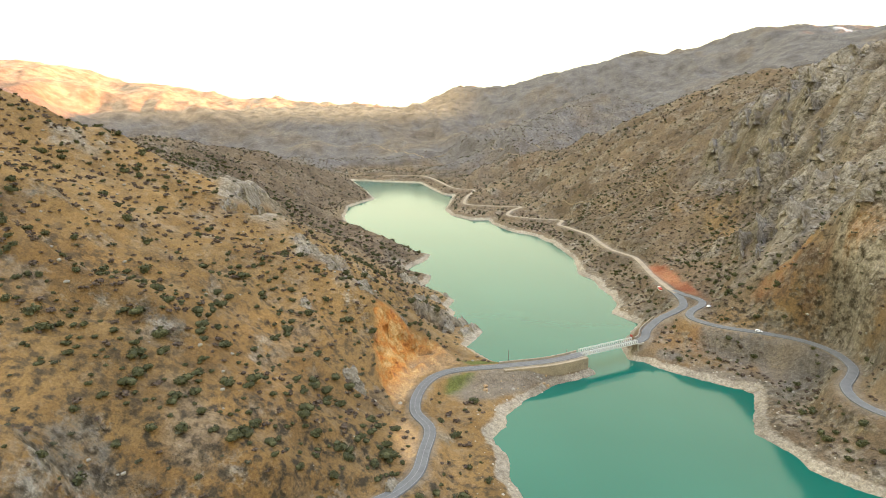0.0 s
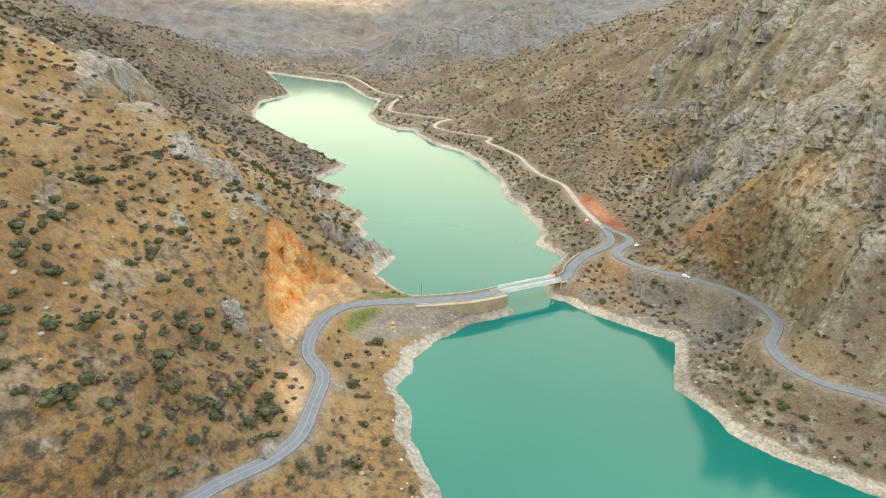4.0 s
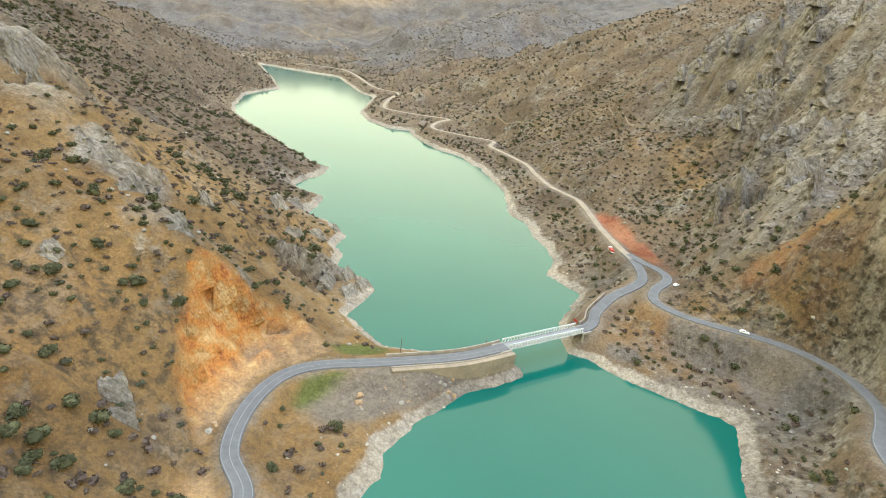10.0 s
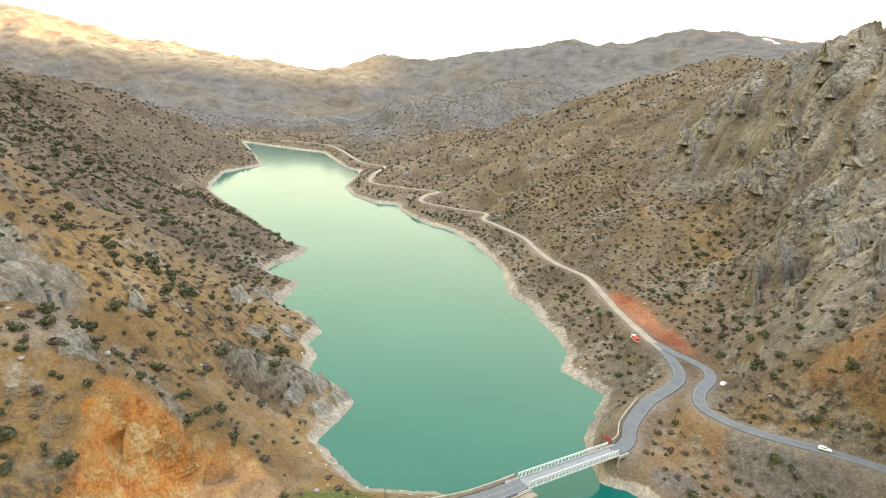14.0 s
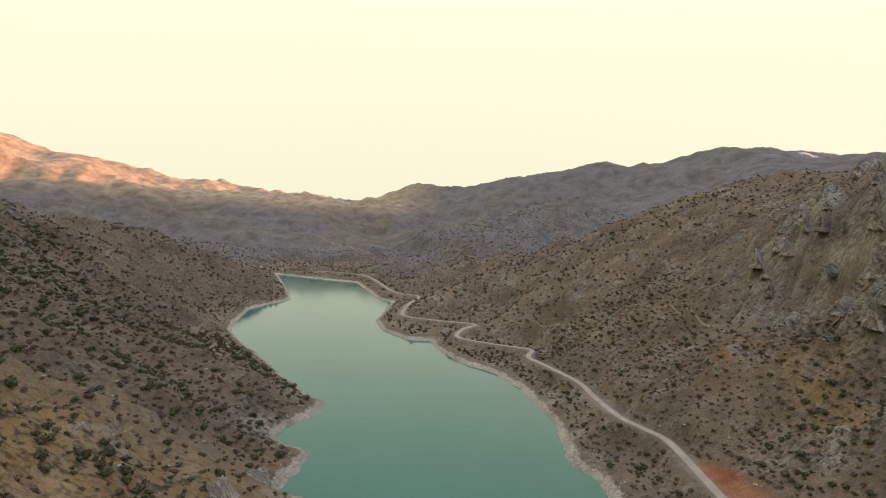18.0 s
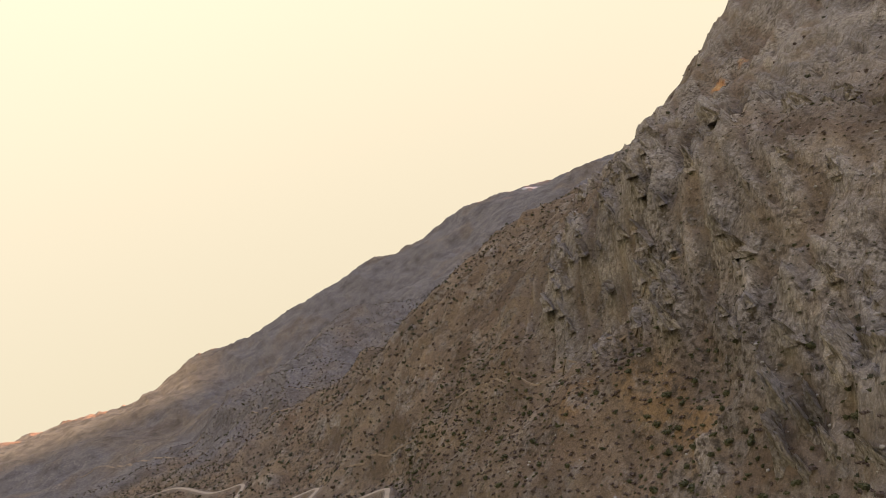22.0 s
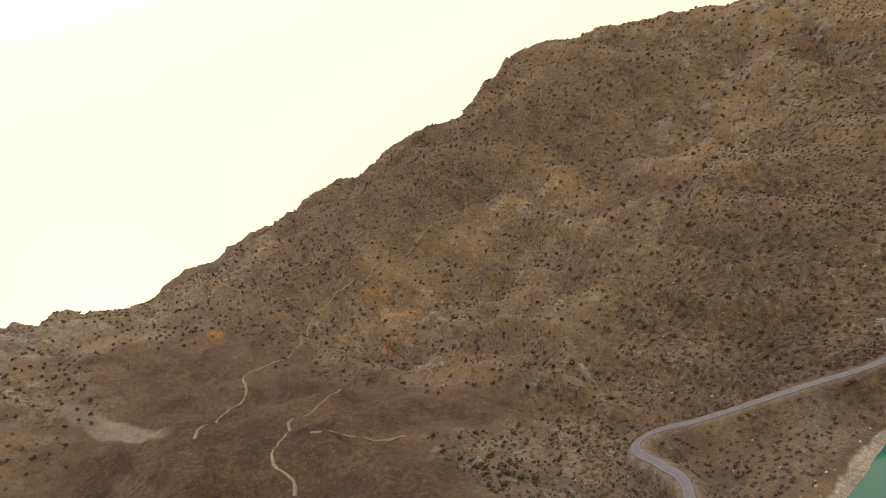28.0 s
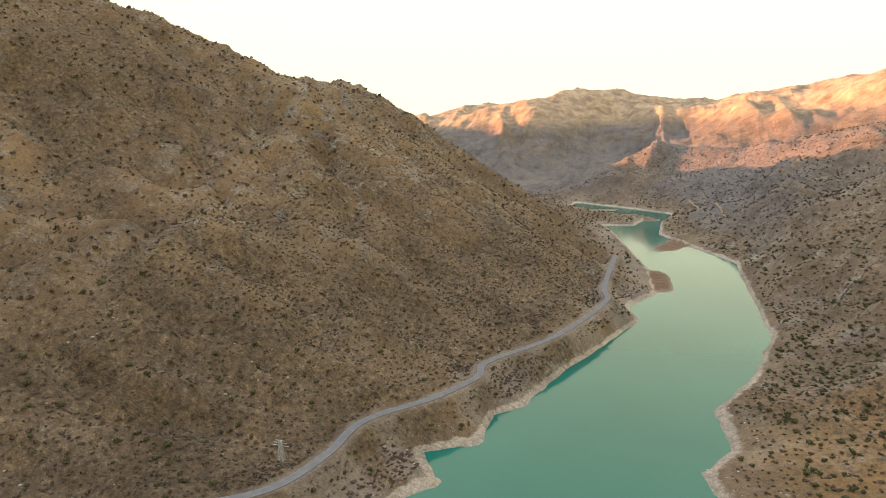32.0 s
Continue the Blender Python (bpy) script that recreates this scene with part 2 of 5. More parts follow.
def lake_distance(x, y):
    return outline_distance(x, y, LAKE)


def scar_mask(x, y):
    """1 inside the quarry scar, 0 outside, with ragged edges."""
    return smooth(1.5, -1.5, outline_distance(x, y, SCAR) + 2.5 * fbm(x, y, 9, 3, 78))


def spline(line, step):
    """Points at even steps along a smooth line through the given ones."""
    pts = [Vector(p) for p in line]
    fine = []
    for i in range(len(pts) - 1):
        a, b, c, d = pts[max(i - 1, 0)], pts[i], pts[i + 1], pts[min(i + 2, len(pts) - 1)]
        n = max(2, int((c - b).length / 1.0))
        for k in range(n):
            t = k / n
            fine.append(0.5 * ((2 * b) + (c - a) * t + (2 * a - 5 * b + 4 * c - d) * t * t + (3 * b - a - 3 * c + d) * t ** 3))
    fine.append(pts[-1])
    out, left = [fine[0]], step
    for a, b in zip(fine[:-1], fine[1:]):
        gone, length = 0.0, (b - a).length
        while length - gone >= left:
            gone += left
            out.append(a.lerp(b, gone / length))
            left = step
        left -= length - gone
    if (out[-1] - fine[-1]).length > step * 0.3:
        out.append(fine[-1])
    return out


ROADS = [spline(r, 4.0) for r in (ROAD_WEST, ROAD_LINK, ROAD_NORTH, ROAD_SOUTH + ROAD_SOUTH_2[1:])]
CONTROL = [(p[0], p[1], 1.0) for a, b in zip(LAKE, LAKE[1:] + LAKE[:1])
           for p in [(a[0] + (b[0] - a[0]) * k / n, a[1] + (b[1] - a[1]) * k / n) for n in [max(1, int(math.hypot(b[0] - a[0], b[1] - a[1]) / 60))] for k in range(n)]]
CONTROL += [tuple(p) for r in ROADS for p in r[::8]]
CONTROL += RELIEF_WEST + RELIEF_WEST_FAR + RELIEF_EAST + RELIEF_EAST_TOP + RELIEF_NORTH + RELIEF_SOUTH + RELIEF_SOUTH_FAR + RELIEF_BEHIND + RELIEF_EDGE
CONTROL = np.array(CONTROL, float)


def kernel(dx, dy):
    return -np.sqrt(dx * dx + dy * dy + 12.0 ** 2)


gap_x, gap_y = CONTROL[:, None, 0] - CONTROL[None, :, 0], CONTROL[:, None, 1] - CONTROL[None, :, 1]
N_CTRL = len(CONTROL)
system = np.zeros((N_CTRL + 1, N_CTRL + 1))
system[:N_CTRL, :N_CTRL] = kernel(gap_x, gap_y) + np.eye(N_CTRL) * 4.0
system[:N_CTRL, N_CTRL] = system[N_CTRL, :N_CTRL] = 1.0
WEIGHTS = np.linalg.solve(system, np.append(CONTROL[:, 2], 0.0))


def relief(x, y):
    out = np.empty(x.shape)
    flat_x, flat_y, flat = x.ravel(), y.ravel(), out.reshape(-1)
    for s in range(0, flat_x.size, 20000):
        e = s + 20000
        flat[s:e] = kernel(flat_x[s:e, None] - CONTROL[None, :, 0], flat_y[s:e, None] - CONTROL[None, :, 1]) @ WEIGHTS[:N_CTRL] + WEIGHTS[N_CTRL]
    return out


def spot(x, y, cx, cy, rx, ry, turn=0.0):
    """1 in the middle of an oval, 0 outside it, with a ragged edge."""
    c, s = math.cos(radians(turn)), math.sin(radians(turn))
    u, v = ((x - cx) * c + (y - cy) * s) / rx, (-(x - cx) * s + (y - cy) * c) / ry
    return smooth(1.2, 0.7, np.sqrt(u * u + v * v) + 0.55 * fbm(x, y, max(rx, ry) * 0.7, 4, 5))


def rock_mask(x, y):
    m = np.zeros(x.shape)
    for s in ((285, 400, 70, 190, -8), (300, 250, 60, 90, 20), (240, 235, 42, 75, 0), (232, 316, 26, 42, -12), (-122, 385, 22, 34, 20), (-75, 345, 16, 24, 30), (0, 385, 26, 22, 0), (640, 700, 190, 150, 30),
              (800, 560, 220, 220, 0), (330, 620, 55, 110, -10), (560, 580, 150, 170, 20), (420, 520, 80, 120, 10)):
        m = np.maximum(m, spot(x, y, *s))
    return m * (1 - bowl_side(x, y) * smooth(620, 560, x))


def gullies(x, y):
    """Ribs and gullies that run down to the lake; low in the gullies."""
    wx, wy = x + 22 * fbm(x, y, 80, 2, 66), y + 22 * fbm(x, y, 80, 2, 67)
    return ridged(wx / 3.6, wy, 66, 3, 68)


def spurs(x, y):
    wx, wy = x + 22 * fbm(x, y, 80, 2, 66), y + 22 * fbm(x, y, 80, 2, 67)
    return ridged(wx * 0.6, wy * 0.8, 150, 3, 69)


def rock_beds(x, y):
    """Slabs of tilted rock, long one way and narrow the other, -1 to 1."""
    u = 0.80 * x + 0.60 * y + 8 * fbm(x, y, 60, 2, 58)
    v = -0.60 * x + 0.80 * y + 7 * fbm(x, y, 45, 2, 59)
    return 0.62 * ridged(u / 5.0, v, 27, 2, 57) + 0.38 * ridged(u / 4.2, v, 10, 2, 56)


def bowl_side(x, y):
    """1 east of the crest that hides the bowl, 0 on its lake side."""
    return smooth(2, 22, (x - 232) * 0.776 - (y - 244) * 0.63 + 6 * fbm(x, y, 30, 3, 95)) * smooth(470, 430, y) * smooth(130, 180, y)


def bowl_mask(x, y):
    """The hollow of dark brushwood behind the crest."""
    return np.maximum.reduce([spot(x, y, 540, 250, 190, 190, 0), spot(x, y, 400, 330, 150, 90, 45), 0.8 * spot(x, y, 440, 165, 90, 70, 0)]) * np.maximum(bowl_side(x, y), smooth(420, 470, x))


RAVINE_DARK = [(705, -228), (649, -203), (544, -178), (430, -128), (376, -143), (320, -128)]
RAVINES_PALE = [[(640, -415), (596, -357), (540, -290), (494, -245), (450, -215)], [(570, -410), (493, -327), (451, -251), (410, -225)], [(500, -430), (440, -360), (380, -290)]]


def groove(x, y, line, half):
    wx, wy = x + 9 * fbm(x, y, 40, 2, 96), y + 9 * fbm(x, y, 40, 2, 98)
    return np.exp(-(seg_distance(wx, wy, line)[0] / half) ** 2)


def ravines(x, y):
    out = np.zeros(x.shape)
    box = (x > 280) & (x < 760) & (y > -500) & (y < -60)
    if box.any():
        bx, by = x[box], y[box]
        out[box] = np.maximum.reduce([groove(bx, by, RAVINE_DARK, 17)] + [0.6 * groove(bx, by, line, 10) for line in RAVINES_PALE])
    return out


def outcrops(x, y):
    return smooth(0.30, 0.48, fbm(x, y, 24, 3, 92)) * smooth(-0.1, 0.25, fbm(x, y, 120, 2, 93))


def mud_mask(x, y):
    return np.maximum.reduce([spot(x, y, 118, -510, 16, 62, 4), spot(x, y, 78, -775, 20, 95, -22), spot(x, y, 140, -1060, 20, 60, 30), spot(x, y, 220, -1180, 60, 22, 0)])


LAST = {}


def ground_height(x, y):
    d = lake_distance(x, y)
    d = d + (2.2 * fbm(x, y, 11, 4, 3, 0.6)) * smooth(0, 1, np.hypot(x - 80, y - 318) / 14)
    z = relief(x, y)
    rock = rock_mask(x, y)
    far = smooth(600, 2200, np.hypot(x - 60, y - 200))
    ramp = smooth(2, 45, d)
    z = z + ramp * (9.0 * ridged(x, y, 130, 3, 11) - 4.0 + 3.2 * ridged(x, y, 38, 3, 23) - 1.0 + 0.8 * fbm(x, y, 7, 2, 31))
    # gullies and spurs that run down towards the lake
    fall = smooth(8, 110, d) * (1 - 0.75 * far)
    big = smooth(180, 320, x) * smooth(200, 60, y)
    z = z + fall * ((13.0 + 9.0 * big) * gullies(x, y) - 6.0 - 4.5 * big)
    z = z + smooth(250, 700, np.hypot(x - 100, y - 260)) * ramp * (17 * spurs(x, y) - 8)
    z = z + far * ramp * (46 * ridged(x, y, 620, 2, 41) - 22)
    z = z + smooth(650, 1200, np.hypot(x - 60, y - 250)) * smooth(30, 160, d) * (30 - 16 * smooth(1700, 2300, y)) * (ridged(x + 30 * fbm(x, y, 120, 2, 45), y, 270, 3, 43) - 0.5) * smooth(480, 250, z)
    # ravines cut into the broad hill
    z = z - ravines(x, y) * (15 + 4 * fbm(x, y, 20, 2, 97)) * ramp
    # the far mountains are fluted by ravines that run straight down to the valley
    flute = np.maximum(smooth(-1850, -2350, y), 0.32 * smooth(1900, 2400, y) * smooth(500, 0, x))
    z = z + flute * (0.12 + 0.88 * smooth(380, 240, z)) * (85 * ridged(x + 0.25 * y + 60 * fbm(x, y, 300, 1, 47), 0.32 * y, 330, 3, 46) - 44)
    # tilted beds of rock: long across the slope, narrow along it
    beds = rock_beds(x, y)
    crag = 1.05 - 0.7 * smooth(430, 640, x)
    z = z + smooth(1, 14, d) * rock * crag * (19.0 * beds + 2.2 * ridged(x, y, 16, 3, 61) - 7.0)
    z = z + ramp * outcrops(x, y) * (3.0 * ridged(x, y, 8, 2, 62) + 1.2)
    z = z + ramp * 1.6 * smooth(0.1, 0.5, fbm(x, y, 55, 2, 64)) * ridged((0.8 * x + 0.6 * y) / 2.5, -0.6 * x + 0.8 * y, 11, 2, 63)
    deep = -outline_distance(x, y, SCAR) + 2.0 * fbm(x, y, 8, 3, 78)
    lip = smooth(11, 22, z)
    z = z - lip * smooth(-0.5, 4.5, deep) * (8.0 + 5.5 * ridged(x + 0.4 * y, y * 0.5, 10, 3, 77)) - smooth(3, 8, deep) * 2.2 * ridged(x, y, 6, 2, 79)
    near_d, near_z = np.full(x.shape, 1e9), np.zeros(x.shape)
    for road in ROADS:
        lo, hi = np.min(np.array(road), 0), np.max(np.array(road), 0)
        box = (x > lo[0] - 40) & (x < hi[0] + 40) & (y > lo[1] - 40) & (y < hi[1] + 40)
        if box.any():
            rd, rz = seg_distance(x[box], y[box], road)
            closer = rd < near_d[box]
            near_d[box], near_z[box] = np.where(closer, rd, near_d[box]), np.where(closer, rz, near_z[box])
    LAST["road"] = near_d
    w = 1 - smooth(4.2, 13.0, near_d)
    z = z * (1 - w) + (near_z - 0.4) * w
    # the causeway's south side falls sheer from the road to a low shelf
    box = (x > 20) & (x < 110) & (y > 270) & (y < 340)
    if box.any():
        bx, by = x[box], y[box]
        off = seg_distance(bx, by, [p[:2] for p in ROAD_WEST[12:]])[0]
        run = (bx - 31) * 0.945 + (by - 303) * 0.328
        sheer = smooth(4, 40, run) * smooth(3.9, 4.5, off) * ((bx - 31) * 0.328 - (by - 303) * 0.945 > 0)
        z[box] = z[box] * (1 - sheer) + sheer * np.minimum(z[box], 3.9 - 0.22 * (off - 4.4))
    bank = 0.3 + 0.42 * np.minimum(np.maximum(d, 0), 9)
    z = np.maximum(z, bank)
    z = np.where(d < 9, bank + (z - bank) * smooth(0, 9, d), z)
    z = np.where(d < 0, np.maximum(-0.45 * -d, -12) - 0.1, z)
    mud = mud_mask(x, y)
    return np.where((d < 3) & (mud > 0.05), np.maximum(z, -0.25 + 0.8 * mud), z), d, rock


def axis(lo, core_lo, core_hi, hi, step, growth):
    out = list(np.arange(core_lo, core_hi + 0.1, step))
    v, h = out[-1], step
    while v < hi:
        h = step + growth * (v - core_hi)
        v += h
        out.append(v)
    v = core_lo
    while v > lo:
        h = step + growth * (core_lo - v)
        v -= h
        out.insert(0, v)
    return np.array(out)


# ---- materials ----
def material(name):
    m = bpy.data.materials.new(name)
    m.use_nodes = True
    return m, m.node_tree.nodes, m.node_tree.links, m.node_tree.nodes["Principled BSDF"]


def noise_node(nodes, links, scale, detail=6.0, rough=0.6, vec=None):
    n = nodes.new("ShaderNodeTexNoise")
    n.inputs["Scale"].default_value, n.inputs["Detail"].default_value, n.inputs["Roughness"].default_value = scale, detail, rough
    if vec is not None:
        links.new(vec, n.inputs["Vector"])
    return n.outputs["Fac"]


def ramp_node(nodes, links, fac, stops):
    r = nodes.new("ShaderNodeValToRGB")
    while len(r.color_ramp.elements) < len(stops):
        r.color_ramp.elements.new(0.5)
    for e, (p, c) in zip(r.color_ramp.elements, stops):
        e.position = p
        e.color = (*c, 1) if len(c) == 3 else c
    links.new(fac, r.inputs["Fac"])
    return r.outputs["Color"]


def mix_node(nodes, links, fac, a, b, mode="MIX"):
    m = nodes.new("ShaderNodeMix")
    m.data_type, m.blend_type = "RGBA", mode
    for sock, v in ((m.inputs[0], fac), (m.inputs[6], a), (m.inputs[7], b)):
        if isinstance(v, (int, float)):
            sock.default_value = v
        elif isinstance(v, tuple):
            sock.default_value = (*v, 1)
        else:
            links.new(v, sock)
    return m.outputs[2]


def math_node(nodes, links, op, a, b=0.5, clamp=False):
    m = nodes.new("ShaderNodeMath")
    m.operation, m.use_clamp = op, clamp
    for sock, v in ((m.inputs[0], a), (m.inputs[1], b)):
        if isinstance(v, (int, float)):
            sock.default_value = v
        else:
            links.new(v, sock)
    return m.outputs[0]


def attribute(nodes, name):
    a = nodes.new("ShaderNodeAttribute")
    a.attribute_name = name
    return a.outputs["Fac"]


def bump_node(nodes, links, height, strength, distance, bsdf):
    b = nodes.new("ShaderNodeBump")
    b.inputs["Strength"].default_value, b.inputs["Distance"].default_value = strength, distance
    links.new(height, b.inputs["Height"])
    links.new(b.outputs[0], bsdf.inputs["Normal"])


def plain(name, colour, rough=0.7, metal=0.0, scale=3.0, spread=0.25, bump=0.0):
    """A paint, stone or metal with two scales of variation."""
    m, nodes, links, bsdf = material(name)
    pos = nodes.new("ShaderNodeNewGeometry").outputs["Position"]
    fine, coarse = noise_node(nodes, links, scale * 6, 4, 0.6, pos), noise_node(nodes, links, scale * 0.5, 3, 0.6, pos)
    both = math_node(nodes, links, "ADD", math_node(nodes, links, "MULTIPLY", fine, 0.5), math_node(nodes, links, "MULTIPLY", coarse, 0.5))
    dark = tuple(c * (1 - spread) for c in colour)
    light = tuple(min(1, c * (1 + spread)) for c in colour)
    links.new(ramp_node(nodes, links, both, [(0.3, dark), (0.7, light)]), bsdf.inputs["Base Color"])
    bsdf.inputs["Roughness"].default_value, bsdf.inputs["Metallic"].default_value = rough, metal
    if bump:
        bump_node(nodes, links, fine, 0.6, bump, bsdf)
    return m


def ground_material():
    m, nodes, links, bsdf = material("hillside")
    geo = nodes.new("ShaderNodeNewGeometry")
    pos = geo.outputs["Position"]
    split = nodes.new("ShaderNodeSeparateXYZ")
    links.new(pos, split.inputs[0])
    up = nodes.new("ShaderNodeSeparateXYZ")
    links.new(geo.outputs["Normal"], up.inputs[0])
    big = noise_node(nodes, links, 0.012, 5, 0.6, pos)
    mid = noise_node(nodes, links, 0.07, 6, 0.65, pos)
    fine = noise_node(nodes, links, 0.45, 6, 0.7, pos)
    grit = noise_node(nodes, links, 1.1, 9, 0.78, pos)
    soil = ramp_node(nodes, links, mid, [(0.3, (0.160, 0.110, 0.062)), (0.46, (0.225, 0.160, 0.090)), (0.6, (0.310, 0.225, 0.124)), (0.74, (0.285, 0.232, 0.148))])
    red = ramp_node(nodes, links, fine, [(0.3, (0.14, 0.07, 0.036)), (0.7, (0.29, 0.165, 0.085))])
    soil = mix_node(nodes, links, math_node(nodes, links, "MULTIPLY", ramp_node(nodes, links, big, [(0.46, (0, 0, 0)), (0.62, (1, 1, 1))]), math_node(nodes, links, "ADD", math_node(nodes, links, "MULTIPLY", attribute(nodes, "warm"), 0.3), 0.5)), soil, red)
    soil = mix_node(nodes, links, math_node(nodes, links, "MULTIPLY", math_node(nodes, links, "SUBTRACT", 1.0, attribute(nodes, "warm")), 0.45), soil, (0.222, 0.178, 0.130))
    soil = mix_node(nodes, links, math_node(nodes, links, "MULTIPLY", attribute(nodes, "warm"), 0.64), soil, (0.375, 0.225, 0.076))
    grey = ramp_node(nodes, links, fine, [(0.3, (0.30, 0.268, 0.210)), (0.5, (0.46, 0.415, 0.335)), (0.70, (0.62, 0.57, 0.47))])
    grey = mix_node(nodes, links, ramp_node(nodes, links, noise_node(nodes, links, 0.03, 4, 0.6, pos), [(0.55, (0, 0, 0)), (0.7, (0.6, 0.6, 0.6))]), grey, (0.31, 0.235, 0.14))
    # stony ground where the slope is steep, on the marked crags and in patches
    steep = ramp_node(nodes, links, up.outputs[2], [(0.62, (1, 1, 1)), (0.84, (0, 0, 0))])
    patch = ramp_node(nodes, links, noise_node(nodes, links, 0.05, 7, 0.72, pos), [(0.5, (0, 0, 0)), (0.62, (1, 1, 1))])
    stony = math_node(nodes, links, "MAXIMUM", math_node(nodes, links, "MULTIPLY", attribute(nodes, "rock"), 0.85), math_node(nodes, links, "MULTIPLY", steep, patch))
    stony = math_node(nodes, links, "MAXIMUM", stony, math_node(nodes, links, "MULTIPLY", attribute(nodes, "stony"), patch))
    col = mix_node(nodes, links, stony, soil, grey)
    # soil, scrub and occlusion shade of the cracks, painted dark between the slabs
    crack_shade = ramp_node(nodes, links, math_node(nodes, links, "ADD", attribute(nodes, "beds"), math_node(nodes, links, "MULTIPLY", math_node(nodes, links, "SUBTRACT", fine, 0.5), 1.2)), [(-0.0, (1, 1, 1)), (0.16, (0, 0, 0))])
    col = mix_node(nodes, links, math_node(nodes, links, "MULTIPLY", math_node(nodes, links, "MULTIPLY", crack_shade, stony), 0.6), col, (0.10, 0.083, 0.057))
    # dry scrub as speckle
    scrub = ramp_node(nodes, links, noise_node(nodes, links, 0.28, 4, 0.6, pos), [(0.47, (0, 0, 0)), (0.63, (1, 1, 1))])
    col = mix_node(nodes, links, math_node(nodes, links, "MULTIPLY", scrub, attribute(nodes, "scrub")), col, (0.092, 0.074, 0.048))
    # leafless oak wood on the high and distant slopes, its grey lightened for haze
    twigs_haze = ramp_node(nodes, links, noise_node(nodes, links, 0.20, 7, 0.76, pos), [(0.34, (0.104, 0.096, 0.093)), (0.52, (0.188, 0.174, 0.165)), (0.70, (0.31, 0.284, 0.25))])
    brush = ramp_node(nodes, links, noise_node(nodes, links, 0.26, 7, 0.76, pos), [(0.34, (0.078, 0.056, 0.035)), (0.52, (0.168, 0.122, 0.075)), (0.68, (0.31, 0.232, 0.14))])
    twigs_haze = mix_node(nodes, links, attribute(nodes, "brush"), twigs_haze, brush)
    col = mix_node(nodes, links, attribute(nodes, "wood"), col, twigs_haze)
    grass = ramp_node(nodes, links, fine, [(0.3, (0.10, 0.12, 0.035)), (0.7, (0.20, 0.21, 0.06))])
    col = mix_node(nodes, links, attribute(nodes, "grass"), col, grass)
    lump = noise_node(nodes, links, 0.16, 9, 0.72, pos)
    face = ramp_node(nodes, links, lump, [(0.36, (0.42, 0.15, 0.048)), (0.46, (0.70, 0.30, 0.075)), (0.54, (0.62, 0.34, 0.115)), (0.66, (0.80, 0.55, 0.26))])
    talus = ramp_node(nodes, links, lump, [(0.36, (0.34, 0.22, 0.115)), (0.5, (0.50, 0.335, 0.18)), (0.64, (0.62, 0.41, 0.20))])
    heap = ramp_node(nodes, links, math_node(nodes, links, "DIVIDE", math_node(nodes, links, "ADD", split.outputs[2], math_node(nodes, links, "MULTIPLY", lump, 14.0)), 50.0), [(0.33, (1, 1, 1)), (0.42, (0, 0, 0))])
    scar = mix_node(nodes, links, heap, face, talus)
    col = mix_node(nodes, links, attribute(nodes, "scar"), col, scar)
    tangle = math_node(nodes, links, "ADD", math_node(nodes, links, "MULTIPLY", noise_node(nodes, links, 0.30, 7, 0.78, pos), 0.7), math_node(nodes, links, "MULTIPLY", noise_node(nodes, links, 0.02, 4, 0.6, pos), 0.3))
    bowl = ramp_node(nodes, links, tangle, [(0.34, (0.068, 0.043, 0.028)), (0.5, (0.118, 0.078, 0.047)), (0.64, (0.22, 0.15, 0.08))])
    col = mix_node(nodes, links, attribute(nodes, "bowl"), col, bowl)
    cut = ramp_node(nodes, links, mid, [(0.35, (0.30, 0.10, 0.05)), (0.6, (0.40, 0.19, 0.10))])
    col = mix_node(nodes, links, attribute(nodes, "redcut"), col, cut)
    gravel = ramp_node(nodes, links, fine, [(0.3, (0.20, 0.163, 0.122)), (0.7, (0.34, 0.285, 0.217))])
    col = mix_node(nodes, links, attribute(nodes, "gravel"), col, gravel)
    rubble = ramp_node(nodes, links, fine, [(0.3, (0.10, 0.09, 0.078)), (0.5, (0.19, 0.172, 0.148)), (0.7, (0.30, 0.27, 0.235))])
    col = mix_node(nodes, links, attribute(nodes, "rubble"), col, rubble)
    # bare rock of the far peaks, paled and warmed to paint in sunlight
    bare = ramp_node(nodes, links, noise_node(nodes, links, 0.02, 6, 0.65, pos), [(0.35, (0.30, 0.225, 0.15)), (0.65, (0.58, 0.44, 0.29))])
    col = mix_node(nodes, links, attribute(nodes, "bare"), col, bare)
    col = mix_node(nodes, links, attribute(nodes, "snow"), col, (0.8, 0.82, 0.85))
    # bleached stone that the lake lays bare
    level = math_node(nodes, links, "ADD", split.outputs[2], math_node(nodes, links, "MULTIPLY", math_node(nodes, links, "SUBTRACT", mid, 0.5), 5.0))
    shore = ramp_node(nodes, links, math_node(nodes, links, "DIVIDE", level, 8.0), [(0.27, (1, 1, 1)), (0.36, (0, 0, 0))])
    bleached = ramp_node(nodes, links, fine, [(0.28, (0.24, 0.20, 0.15)), (0.5, (0.44, 0.38, 0.29)), (0.72, (0.62, 0.55, 0.44))])
    col = mix_node(nodes, links, shore, col, bleached)
    tone = ramp_node(nodes, links, noise_node(nodes, links, 0.022, 5, 0.62, pos), [(0.34, (0.70, 0.69, 0.68)), (0.5, (1.0, 1.0, 1.0)), (0.66, (1.20, 1.18, 1.14))])
    col = mix_node(nodes, links, 1.0, col, tone, "MULTIPLY")
    mud = ramp_node(nodes, links, mid, [(0.35, (0.16, 0.10, 0.06)), (0.65, (0.25, 0.17, 0.11))])
    col = mix_node(nodes, links, attribute(nodes, "mud"), col, mud)
